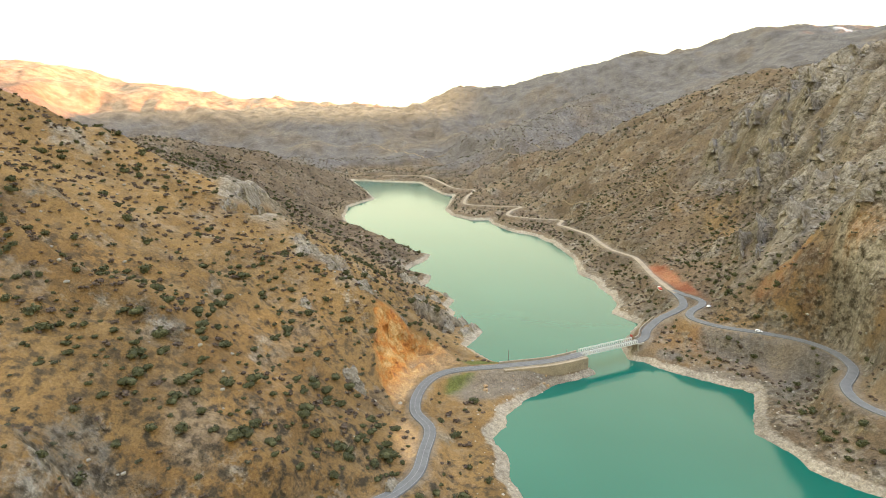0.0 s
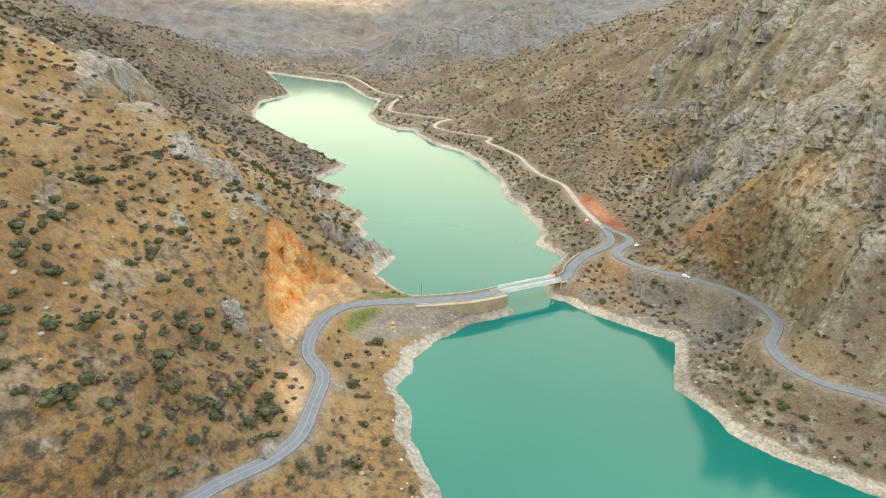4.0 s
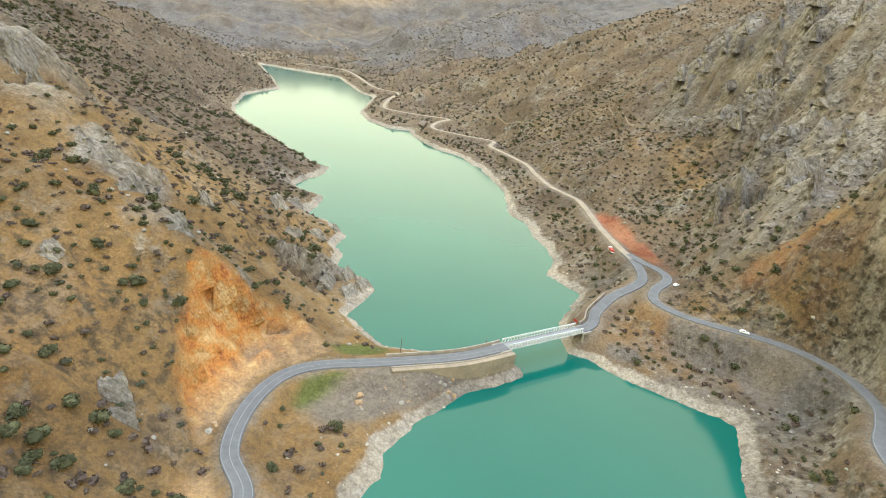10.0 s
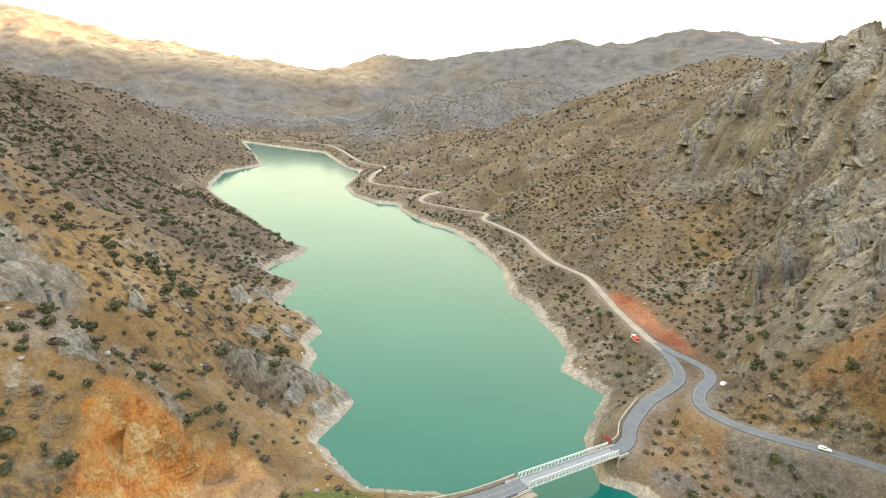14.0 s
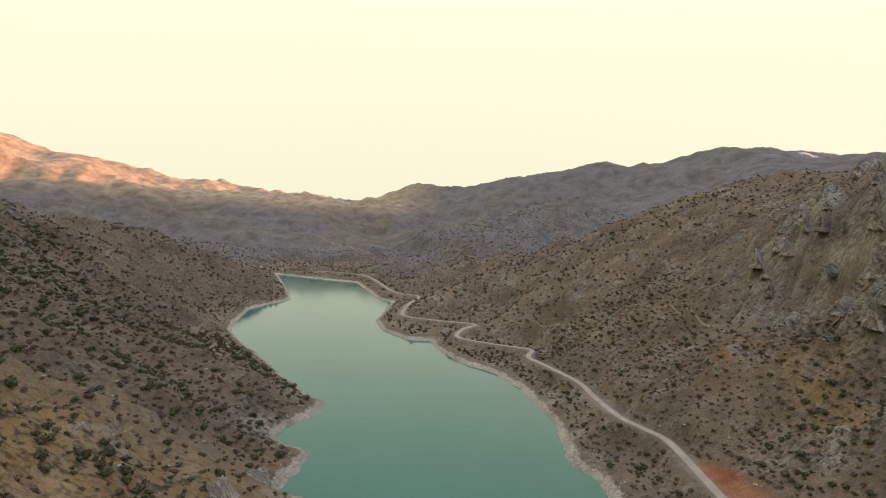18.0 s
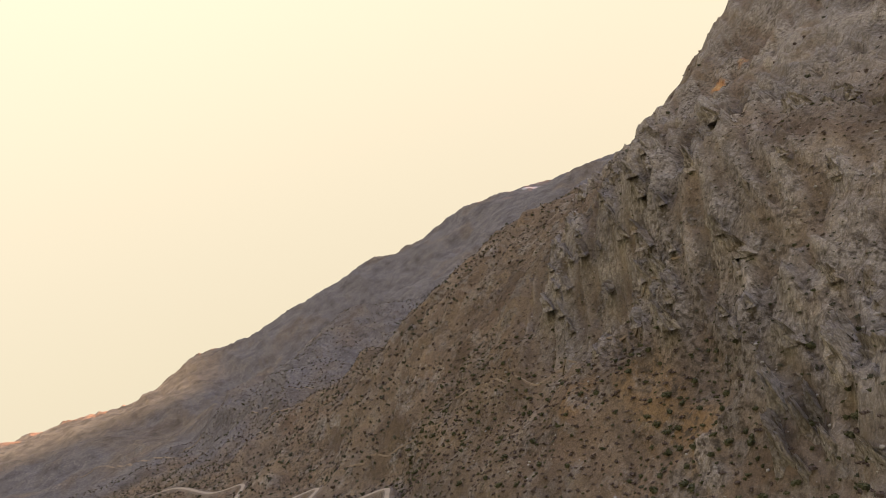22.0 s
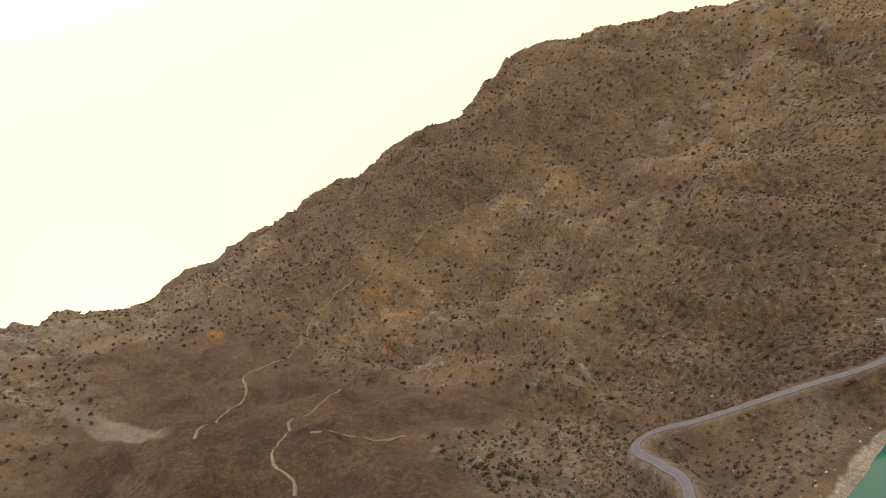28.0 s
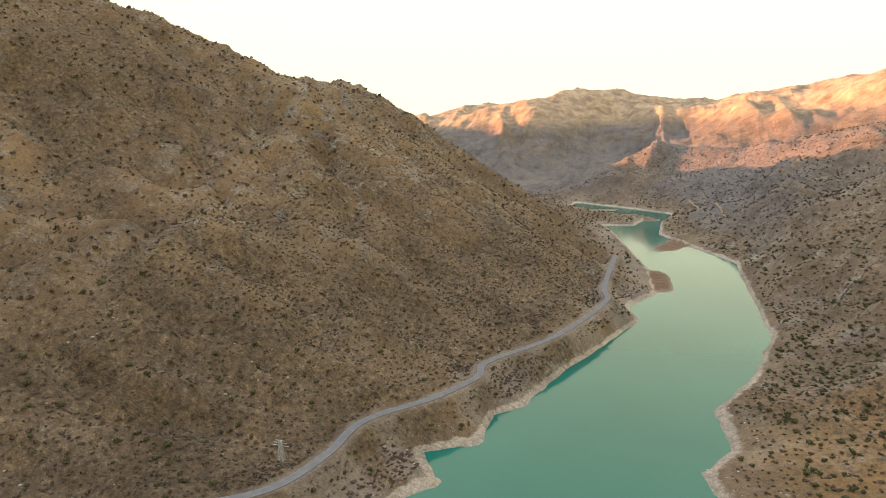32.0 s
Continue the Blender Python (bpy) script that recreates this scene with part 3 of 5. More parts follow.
    col = mix_node(nodes, links, 1.0, col, ramp_node(nodes, links, grit, [(0.32, (0.42, 0.42, 0.42)), (0.5, (0.67, 0.67, 0.67)), (0.66, (0.92, 0.91, 0.90))]), "MULTIPLY")
    bsdf.inputs["Roughness"].default_value = 0.95
    bsdf.inputs["Specular IOR Level"].default_value = 0.15
    lay = nodes.new("ShaderNodeMapping")
    lay.inputs["Rotation"].default_value, lay.inputs["Scale"].default_value = (0, 0, radians(-37)), (0.14, 1.0, 0.30)
    links.new(pos, lay.inputs["Vector"])
    slab = math_node(nodes, links, "ABSOLUTE", math_node(nodes, links, "SUBTRACT", noise_node(nodes, links, 0.11, 6, 0.62, lay.outputs[0]), 0.5))
    # thin seams darkened along the slabs: soil plus the shade inside the cracks
    seam = ramp_node(nodes, links, slab, [(0.0, (1, 1, 1)), (0.035, (0, 0, 0))])
    col = mix_node(nodes, links, math_node(nodes, links, "MULTIPLY", math_node(nodes, links, "MULTIPLY", seam, attribute(nodes, "rock")), 0.6), col, (0.085, 0.066, 0.044))
    slab = math_node(nodes, links, "MULTIPLY", slab, math_node(nodes, links, "MULTIPLY", stony, 14.0))
    fine_h = math_node(nodes, links, "ADD", math_node(nodes, links, "MULTIPLY", fine, 1.0), math_node(nodes, links, "MULTIPLY", grit, 0.6))
    relief_h = math_node(nodes, links, "ADD", fine_h, slab)
    bump_node(nodes, links, relief_h, 1.0, 1.1, bsdf)
    links.new(col, bsdf.inputs["Base Color"])
    return m


def water_material():
    m, nodes, links, bsdf = material("lake_water")
    pos = nodes.new("ShaderNodeNewGeometry").outputs["Position"]
    big = noise_node(nodes, links, 0.006, 3, 0.5, pos)
    links.new(ramp_node(nodes, links, big, [(0.35, (0.006, 0.087, 0.065)), (0.65, (0.012, 0.109, 0.081))]), bsdf.inputs["Base Color"])
    bsdf.inputs["Roughness"].default_value = 0.09
    bsdf.inputs["IOR"].default_value = 1.33
    bsdf.inputs["Specular IOR Level"].default_value = 0.55
    ripple = noise_node(nodes, links, 1.4, 3, 0.6, pos)
    swell = noise_node(nodes, links, 0.12, 2, 0.5, pos)
    bump_node(nodes, links, math_node(nodes, links, "ADD", ripple, math_node(nodes, links, "MULTIPLY", swell, 3.0)), 0.12, 0.05, bsdf)
    return m


GROUND, WATER = ground_material(), water_material()
ASPHALT = plain("worn_asphalt", (0.115, 0.115, 0.115), 0.9, 0, 0.6, 0.3)
WHITE = plain("white_paint", (0.22, 0.22, 0.215), 0.75, 0, 2, 0.15)
STEEL = plain("pale_bridge_steel", (0.62, 0.64, 0.63), 0.55, 0.2, 1.5, 0.2)
DIRT = plain("pale_dirt", (0.27, 0.22, 0.155), 0.95, 0, 0.3, 0.3)
PALE_DECK = plain("pale_deck_plates", (0.22, 0.22, 0.21), 0.8, 0, 0.8, 0.2)
CONCRETE = plain("old_concrete", (0.30, 0.27, 0.22), 0.9, 0, 0.5, 0.3, 0.05)


# ---- building helpers ----
def mesh_object(name, verts, faces, mat, parent=None, label=""):
    me = bpy.data.meshes.new(name)
    me.from_pydata([tuple(v) for v in verts], [], faces)
    me.materials.append(mat)
    ob = new(name, me)
    if parent:
        ob.parent = parent
    return tagged(ob, label)


def part(name, bm, mat, parent=None, label=""):
    me = bpy.data.meshes.new(name)
    bm.to_mesh(me)
    bm.free()
    me.materials.append(mat)
    ob = new(name, me)
    if parent:
        ob.parent = parent
    return tagged(ob, label)


def add_box(bm, size, centre, turn=None):
    m = Matrix.Translation(centre) @ (turn.to_4x4() if turn else Matrix.Identity(4)) @ Matrix.Diagonal((*size, 1))
    return bmesh.ops.create_cube(bm, size=1.0, matrix=m)


def add_beam(bm, a, b, w, h):
    a, b = Vector(a), Vector(b)
    d = b - a
    add_box(bm, (w, h, d.length), (a + b) / 2, d.to_track_quat("Z", "Y").to_matrix())


def ribbon(name, line, profile, mat, parent=None, label=""):
    """A strip swept along a line; profile: (sideways, height) pairs from left to right."""
    verts, faces, k = [], [], len(profile)
    for i, p in enumerate(line):
        d = (line[min(i + 1, len(line) - 1)] - line[max(i - 1, 0)])
        side = Vector((d.y, -d.x, 0)).normalized()
        verts += [p + side * s + Vector((0, 0, h)) for s, h in profile]
        if i:
            b = i * k
            faces += [(b - k + j, b - k + j + 1, b + j + 1, b + j) for j in range(k - 1)]
    return mesh_object(name, verts, faces, mat, parent, label)


# ---- ground and water ----
gx = axis(-2700, -170, 560, 2700, 2.5, 0.012)
gy = axis(-4000, 120, 680, 4000, 2.5, 0.012)
GX, GY = np.meshgrid(gx, gy)
GZ, GD, GROCK = ground_height(GX, GY)
VERGE = smooth(5.2, 3.4, LAST["road"] + 1.6 * fbm(GX, GY, 9, 3, 75))
ny, nx = GX.shape
index = np.arange(nx * ny).reshape(ny, nx)
quads = np.stack([index[:-1, :-1], index[:-1, 1:], index[1:, 1:], index[1:, :-1]], -1).reshape(-1, 4)
me = bpy.data.meshes.new("ground")
me.vertices.add(nx * ny)
me.vertices.foreach_set("co", np.stack([GX, GY, GZ], -1).astype(np.float32).ravel())
me.loops.add(quads.size)
me.loops.foreach_set("vertex_index", quads.astype(np.int32).ravel())
me.polygons.add(len(quads))
me.polygons.foreach_set("loop_start", (np.arange(len(quads)) * 4).astype(np.int32))
me.update(calc_edges=True)
me.polygons.foreach_set("use_smooth", np.ones(len(quads), bool))


def ground_mask(name, values):
    me.attributes.new(name, "FLOAT", "POINT").data.foreach_set("value", values.astype(np.float32).ravel())


GBEDS = rock_beds(GX, GY)
ground_mask("rock", np.maximum(GROCK * (0.12 + 0.88 * smooth(0.0, 0.42, GBEDS)), 0.8 * outcrops(GX, GY)))
ground_mask("warm", smooth(110, 20, GX) * smooth(560, 420, GY) * smooth(-250, -50, GY) + 0.14 * smooth(380, 480, GX) * smooth(500, 350, GY)
            + 0.65 * np.maximum.reduce([spot(GX, GY, 190, 318, 40, 20, -35), 0.8 * spot(GX, GY, 148, 328, 26, 20, -30), spot(GX, GY, 228, 280, 16, 40, 0), spot(GX, GY, 215, 335, 14, 9, 20), spot(GX, GY, 240, 500, 40, 18, 60), spot(GX, GY, 236, 558, 18, 10, 0)])
            * smooth(110, 140, GX) + 0.2 * smooth(170, 230, GX) * smooth(130, 40, GY))
# far tops the low sun reaches; their sunlight is partly in the colour
bare_sunlit = np.maximum(smooth(2000, 2500, GY) * smooth(250, -100, GX) * smooth(120, 200, GZ), smooth(-1800, -2300, GY) * smooth(190, 270, GZ))
ground_mask("bare", bare_sunlit)
patchy = smooth(-0.25, 0.3, fbm(GX, GY, 170, 4, 74) - 0.25 * spurs(GX, GY) + 0.1)
ground_mask("brush", np.maximum(smooth(110, 180, GX) * smooth(1600, 1100, np.hypot(GX - 300, GY)), 0.85 * smooth(430, 520, GY) * smooth(60, 0, GX) * smooth(1500, 1100, GY)))
# grows with distance: the haze of far slopes, put into their colour
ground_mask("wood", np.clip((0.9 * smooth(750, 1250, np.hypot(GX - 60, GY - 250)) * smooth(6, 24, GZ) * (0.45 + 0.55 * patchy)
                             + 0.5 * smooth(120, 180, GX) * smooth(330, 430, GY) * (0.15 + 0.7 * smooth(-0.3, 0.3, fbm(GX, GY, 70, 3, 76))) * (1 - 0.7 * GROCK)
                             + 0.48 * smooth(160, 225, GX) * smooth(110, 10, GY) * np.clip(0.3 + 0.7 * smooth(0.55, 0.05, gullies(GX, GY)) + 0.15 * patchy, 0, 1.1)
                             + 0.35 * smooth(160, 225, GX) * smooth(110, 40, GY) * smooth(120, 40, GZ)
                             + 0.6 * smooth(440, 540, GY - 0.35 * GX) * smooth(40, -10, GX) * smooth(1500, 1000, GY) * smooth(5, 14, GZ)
                             + 0.6 * groove(GX, GY, RAVINE_DARK, 16) + 0.7 * smooth(520, 640, GX) * patchy * (1 - GROCK)) * (1 - bare_sunlit), 0, 0.95))
east = smooth(60, 160, GX) * smooth(1500, 900, GY)
ground_mask("stony", np.clip(0.22 + 0.25 * east + 0.4 * smooth(0.5, 0.8, gullies(GX, GY)) + 0.9 * np.maximum.reduce([groove(GX, GY, line, 9) for line in RAVINES_PALE]), 0, 1))
distant = smooth(700, 1300, np.hypot(GX - 60, GY - 250))
ground_mask("scrub", np.clip(0.35 + 0.5 * smooth(0.1, 0.4, fbm(GX, GY, 90, 3, 71)) + 0.4 * distant + 0.5 * smooth(430, 560, GY) * smooth(60, -40, GX)
                             + 0.45 * smooth(0.35, -0.05, gullies(GX, GY)) * smooth(20, 60, GD) + 0.5 * smooth(0.35, 0.0, spurs(GX, GY)) * distant, 0, 1))
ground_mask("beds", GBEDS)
ground_mask("scar", np.maximum(scar_mask(GX, GY), np.maximum.reduce([0.9 * spot(GX, GY, -17, 228, 6, 20, 10), 0.7 * spot(GX, GY, 595, 662, 10, 8, 20), 0.6 * spot(GX, GY, 716, 512, 12, 8, 20), 0.5 * spot(GX, GY, 624, 650, 8, 5, 0), 0.3 * spot(GX, GY, 222, 304, 8, 5, -40), 0.3 * spot(GX, GY, 200, 341, 15, 5, -30),
                                                              0.35 * spot(GX, GY, 711, 48, 22, 6, 60), 0.35 * spot(GX, GY, 750, 40, 18, 6, 70), 0.3 * spot(GX, GY, 673, 82, 20, 6, 50), 0.4 * spot(GX, GY, 787, 212, 20, 8, 0)])))
ground_mask("grass", np.maximum(spot(GX, GY, 20, 316, 13, 6, 15), np.maximum(spot(GX, GY, 8, 288, 10, 6, 40), 0.35 * spot(GX, GY, 308, 344, 34, 24, 30))))
ground_mask("redcut", np.maximum(spot(GX, GY, 176, 440, 6, 55, 0), 0.18 * np.maximum.reduce([spot(GX, GY, 204, 329, 12, 5, -40), spot(GX, GY, 196, 338, 5, 10, 30), spot(GX, GY, 208, 318, 6, 5, 0), spot(GX, GY, 150, 330, 5, 8, 20), spot(GX, GY, 178, 306, 6, 4, 10), spot(GX, GY, 168, 372, 9, 5, 0)])))
ground_mask("gravel", np.maximum.reduce([0.8 * VERGE, spot(GX, GY, 155, 301, 16, 4.5, -35), spot(GX, GY, 185, 300, 14, 16, 0), spot(GX, GY, 34, 292, 30, 10, 25),
                                  0.9 * smooth(60, 20, GY) * smooth(60, 130, GX) * smooth(46, 22, GD) * smooth(21, 15, GZ) * smooth(-0.35, 0.1, fbm(GX, GY, 30, 3, 72)),
                                  spot(GX, GY, 198, 372, 22, 6, 35), spot(GX, GY, 640, 320, 70, 9, 32), 0.6 * spot(GX, GY, 573, 396, 26, 10, 30), 0.6 * spot(GX, GY, 527, 427, 26, 10, 30)]))
ground_mask("rubble", 0.85 * np.maximum.reduce([spot(GX, GY, 166, 322, 22, 9, -35), spot(GX, GY, 190, 288, 14, 12, 0), spot(GX, GY, 132, 326, 8, 5, -40)]) * smooth(2.0, 4.5, GZ) * (1 - VERGE))
ground_mask("bowl", bowl_mask(GX, GY) * (1 - GROCK))
ground_mask("mud", mud_mask(GX, GY) * (GZ < 1.5))
ground_mask("snow", 0.8 * np.maximum(spot(GX, GY, 1457, 2240, 48, 13, -40), spot(GX, GY, 1380, 2400, 26, 10, -30)))
me.materials.append(GROUND)
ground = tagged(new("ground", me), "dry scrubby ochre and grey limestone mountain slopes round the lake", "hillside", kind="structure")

lake = mesh_object("water", [(-600, -1600, 0), (700, -1600, 0), (700, 1800, 0), (-600, 1800, 0)], [(0, 1, 2, 3)], WATER)
tagged(lake, "calm turquoise green reservoir water mirroring the pale sky", "lake", kind="structure")

# ---- roads ----
for name, pts, half, label, mat in (("road", ROAD_WEST, 2.5, "winding grey asphalt road on the west bank and causeway", ASPHALT),
                               ("road", ROAD_LINK, 2.4, "grey asphalt ramp between bridge and hillside road", ASPHALT),
                               ("road", ROAD_NORTH, 2.1, "pale worn road along the eastern shore", DIRT),
                               ("road", ROAD_SOUTH + ROAD_SOUTH_2[1:], 2.2, "grey asphalt road winding along the east bank", ASPHALT)):
    line = [p + Vector((0, 0, 0.02)) for p in spline(pts, 3.0)]
    tagged(ribbon(name, line, [(-half - 0.35, -0.6), (-half - 0.12, -0.05), (-half, 0.06), (0, 0.12), (half, 0.06), (half + 0.12, -0.05), (half + 0.35, -0.6)], mat), label, "road", kind="structure")


# ---- places on the ground ----
def on_ground(x, y):
    """The sheet's height at x, y."""
    x, y = np.atleast_1d(np.asarray(x, float)), np.atleast_1d(np.asarray(y, float))
    i, j = np.clip(np.searchsorted(gx, x) - 1, 0, nx - 2), np.clip(np.searchsorted(gy, y) - 1, 0, ny - 2)
    u, v = (x - gx[i]) / (gx[i + 1] - gx[i]), (y - gy[j]) / (gy[j + 1] - gy[j])
    return (GZ[j, i] * (1 - u) + GZ[j, i + 1] * u) * (1 - v) + (GZ[j + 1, i] * (1 - u) + GZ[j + 1, i + 1] * u) * v


def height_at(x, y):
    return float(on_ground(x, y)[0])


# ---- dirt tracks ----
TRACK = plain("trodden_earth", (0.20, 0.15, 0.095), 0.95, 0, 0.3, 0.3)
TRACKS = [([(36, 930), (119, 911), (178, 827), (200, 797), (221, 751), (242, 706), (245, 688), (250, 630), (267, 614), (281, 587), (297, 540), (307, 507)], 0.7),
          ([(134, 1608), (189, 1505), (243, 1456)], 3.5), ([(116, 1384), (142, 1375), (200, 1322), (239, 1300)], 3.0), ([(116, 1384), (123, 1272), (138, 1214)], 3.0),
          ([(-283, 2151), (-207, 2122), (-66, 1872), (27, 1825)], 5.0), ([(818, 1947), (805, 1688), (849, 1586), (860, 1436), (729, 1198)], 6.0),
          ([(762, -80), (776, -23), (778, 34), (782, 82), (773, 120), (735, 136), (705, 150), (703, 182), (686, 212), (649, 217), (621, 239), (547, 265)], 1.3),
          ([(563, 162), (542, 185), (530, 204), (498, 215), (457, 231), (441, 227), (423, 231)], 1.1), ([(464, 205), (456, 180), (450, 160)], 1.0), ([(43, -1214), (17, -999), (-4, -825)], 4.0)]
for pts, half in TRACKS:
    half *= 0.65
    line = [p + Vector((0, 0, height_at(p.x, p.y) + 0.35)) for p in spline([(*p, 0) for p in pts], 5.0)]
    tagged(ribbon("dirt_track", line, [(-half - 0.6, -1.2), (-half, -0.05), (0, 0.12), (half, -0.05), (half + 0.6, -1.2)], TRACK), "narrow pale dirt track across the scrubby slope", "track", kind="structure")

# ---- road paint and walls ----
for pts, half, dashed in ((ROAD_WEST, 2.5, True), (ROAD_SOUTH + ROAD_SOUTH_2[1:], 2.2, False), (ROAD_LINK, 2.4, False)):
    fine = [p + Vector((0, 0, 0.02)) for p in spline(pts, 2.0)]
    for side in (-1, 1):
        tagged(ribbon("edge_line", fine, [(side * (half - 0.25) - 0.06, 0.088), (side * (half - 0.25) + 0.06, 0.088)], WHITE), "worn white edge line on the asphalt", "marking", kind="structure")
    if not dashed:
        continue
    tagged(ribbon("centre_line", fine, [(-0.07, 0.135), (0.07, 0.135)], WHITE), "faded white centre line on the asphalt", "marking", kind="structure")


def wall_along(name, pts, offset, height, thick, mat, label, foot=1.5):
    line = []
    fine = spline(pts, 3.0)
    for i, p in enumerate(fine):
        d = fine[min(i + 1, len(fine) - 1)] - fine[max(i - 1, 0)]
        line.append(p + Vector((d.y, -d.x, 0)).normalized() * offset)
    ob = ribbon(name, line, [(-thick / 2, -foot), (-thick / 2, height - 0.05), (-thick / 2 + 0.05, height), (thick / 2 - 0.05, height), (thick / 2, height - 0.05), (thick / 2, -foot)], mat)
    return tagged(ob, label, "wall", kind="structure")


STONE = plain("rough_wall_stone", (0.29, 0.255, 0.20), 0.95, 0, 0.8, 0.35, 0.08)
wall_along("parapet_wall", ROAD_WEST[12:], -4.0, 0.8, 0.5, STONE, "low pale stone parapet along the causeway road")
wall_along("kerb", ROAD_WEST[12:], 3.9, 0.3, 0.4, STONE, "low stone kerb along the causeway edge")
TAN_WALL = plain("tan_rubble_masonry", (0.245, 0.198, 0.136), 0.95, 0, 0.35, 0.45, 0.12)
wall_along("retaining_wall", [(31, 303, 10.0), (43, 305.9, 9.85), (56, 309.0, 9.7), (70, 315, 9.5), (78.5, 319.5, 9.5)], 5.3, -0.1, 2.2, TAN_WALL, "tall tan rubble retaining wall under the causeway road", 6.5)
wall_along("parapet_wall", ROAD_LINK[1:5], -3.9, 0.9, 0.5, STONE, "low stone parapet on the lake side of the ramp")

# ---- bridge ----
RUST = plain("rusty_steel", (0.22, 0.13, 0.08), 0.8, 0.4, 1.5, 0.3)
RED = plain("red_paint", (0.358, 0.033, 0.019), 0.5, 0, 2, 0.2)


def build_bridge():
    a, b = Vector(BRIDGE_A), Vector(BRIDGE_B)
    length = (b - a).length
    root = new("bridge")
    root.matrix_world = Matrix.Translation(a) @ Matrix.Rotation(math.atan2(b.y - a.y, b.x - a.x), 4, "Z")
    tagged(root, "pale steel panel truss bridge between causeway and rocky bank", "bridge")
    bm = bmesh.new()
    add_box(bm, (length, 4.3, 0.18), (length / 2, 0, 0.05))
    for k in (-1, 1):
        add_box(bm, (length, 0.2, 0.25), (length / 2, k * 2.05, 0.2))
    part("deck", bm, PALE_DECK, root)
    count = 13
    step = length / count
    panel = None
    for side in (-1, 1):
        y = side * 2.5
        bm = bmesh.new()
        for z in (-0.35, 1.95):
            add_beam(bm, (0, y, z), (length, y, z), 0.22, 0.26)
        truss = part("truss", bm, STEEL, root, "pale painted steel truss side")
        for k in range(count):
            if panel is None:
                bm = bmesh.new()
                for x in (0.08, step / 2):
                    add_beam(bm, (x, 0, -0.3), (x, 0, 1.9), 0.2, 0.2)
                for x0, x1 in ((0.08, step / 2), (step, step / 2)):
                    add_beam(bm, (x0, 0, 0.8), ((x0 + x1) / 2, 0, 1.9), 0.16, 0.16)
                    add_beam(bm, (x0, 0, 0.8), ((x0 + x1) / 2, 0, -0.3), 0.16, 0.16)
                    add_beam(bm, (x1, 0, 0.8), ((x0 + x1) / 2, 0, 1.9), 0.16, 0.16)
                    add_beam(bm, (x1, 0, 0.8), ((x0 + x1) / 2, 0, -0.3), 0.16, 0.16)
                ob = part("panel", bm, STEEL, truss)
                panel = ob
            else:
                ob = new("panel", panel.data)
                ob.parent = truss
            ob.location = (k * step, y, 0)
        bm = bmesh.new()
        add_beam(bm, (length - 0.08, y, -0.3), (length - 0.08, y, 1.9), 0.14, 0.14)
        part("end_post", bm, STEEL, root)
    for k in range(count + 1):
        bm = bmesh.new()
        add_beam(bm, (min(max(k * step, 0.1), length - 0.1), -2.9, -0.25), (min(max(k * step, 0.1), length - 0.1), 2.9, -0.25), 0.2, 0.3)
        part("cross_beam", bm, STEEL, root)
    return root


build_bridge()
ax = (Vector(BRIDGE_B) - Vector(BRIDGE_A)).normalized()
turn = Matrix.Rotation(math.atan2(ax.y, ax.x), 4, "Z")
for at, back, label in ((BRIDGE_A, -1, "weathered concrete abutment with columns at the causeway tip"), (BRIDGE_B, 1, "weathered concrete abutment on the rocky bank")):
    root = new("abutment")
    root.matrix_world = Matrix.Translation(at) @ turn
    tagged(root, label, "abutment")
    bm = bmesh.new()
    add_box(bm, (5.0, 6.6, 1.0), (back * 2.2, 0, -0.62))
    part("bearing_slab", bm, CONCRETE, root)
    for y in (-2.6, 2.6):
        bm = bmesh.new()
        bmesh.ops.create_cone(bm, cap_ends=True, segments=10, radius1=0.6, radius2=0.5, depth=13, matrix=Matrix.Translation((back * 0.6, y, -7.5)))
        part("column", bm, CONCRETE, root)
    bm = bmesh.new()
    add_box(bm, (1.2, 6.4, 12.0), (back * 4.0, 0, -6.9))
    part("back_wall", bm, CONCRETE, root)
root = new("warning_sign")
p = Vector(BRIDGE_B) + Vector((-ax.y, ax.x, 0)) * 3.4 + ax * 0.6
root.matrix_world = Matrix.Translation((p.x, p.y, 9.8)) @ turn
tagged(root, "red warning board on posts at the bridge end", "sign")
bm = bmesh.new()
add_box(bm, (0.12, 2.0, 1.3), (0, 0, 2.4))
part("board", bm, RED, root)
for y in (-0.7, 0.7):
    bm = bmesh.new()
    add_beam(bm, (0, y, -0.6), (0, y, 2.2), 0.1, 0.1)
    part("post", bm, RUST, root)

# ---- poles and pylons ----
WOOD = plain("grey_pole_wood", (0.12, 0.10, 0.08), 0.9, 0, 3, 0.3)
GALV = plain("galvanised_steel", (0.45, 0.46, 0.46), 0.5, 0.6, 1, 0.2)


def utility_pole(x, y, height):
    root = new("utility_pole")
    root.location = (x, y, height_at(x, y) - 0.3)
    tagged(root, "dark weathered wooden utility pole beside the causeway road", "pole", "poles on the causeway")
    bm = bmesh.new()
    bmesh.ops.create_cone(bm, cap_ends=True, segments=8, radius1=0.17, radius2=0.11, depth=height, matrix=Matrix.Translation((0, 0, height / 2)))
    part("shaft", bm, WOOD, root)
    bm = bmesh.new()
    add_box(bm, (0.12, 1.6, 0.12), (0, 0, height - 0.5))
    part("crossarm", bm, WOOD, root)


utility_pole(35.5, 308.2, 8.0)
utility_pole(70.5, 320.2, 8.0)


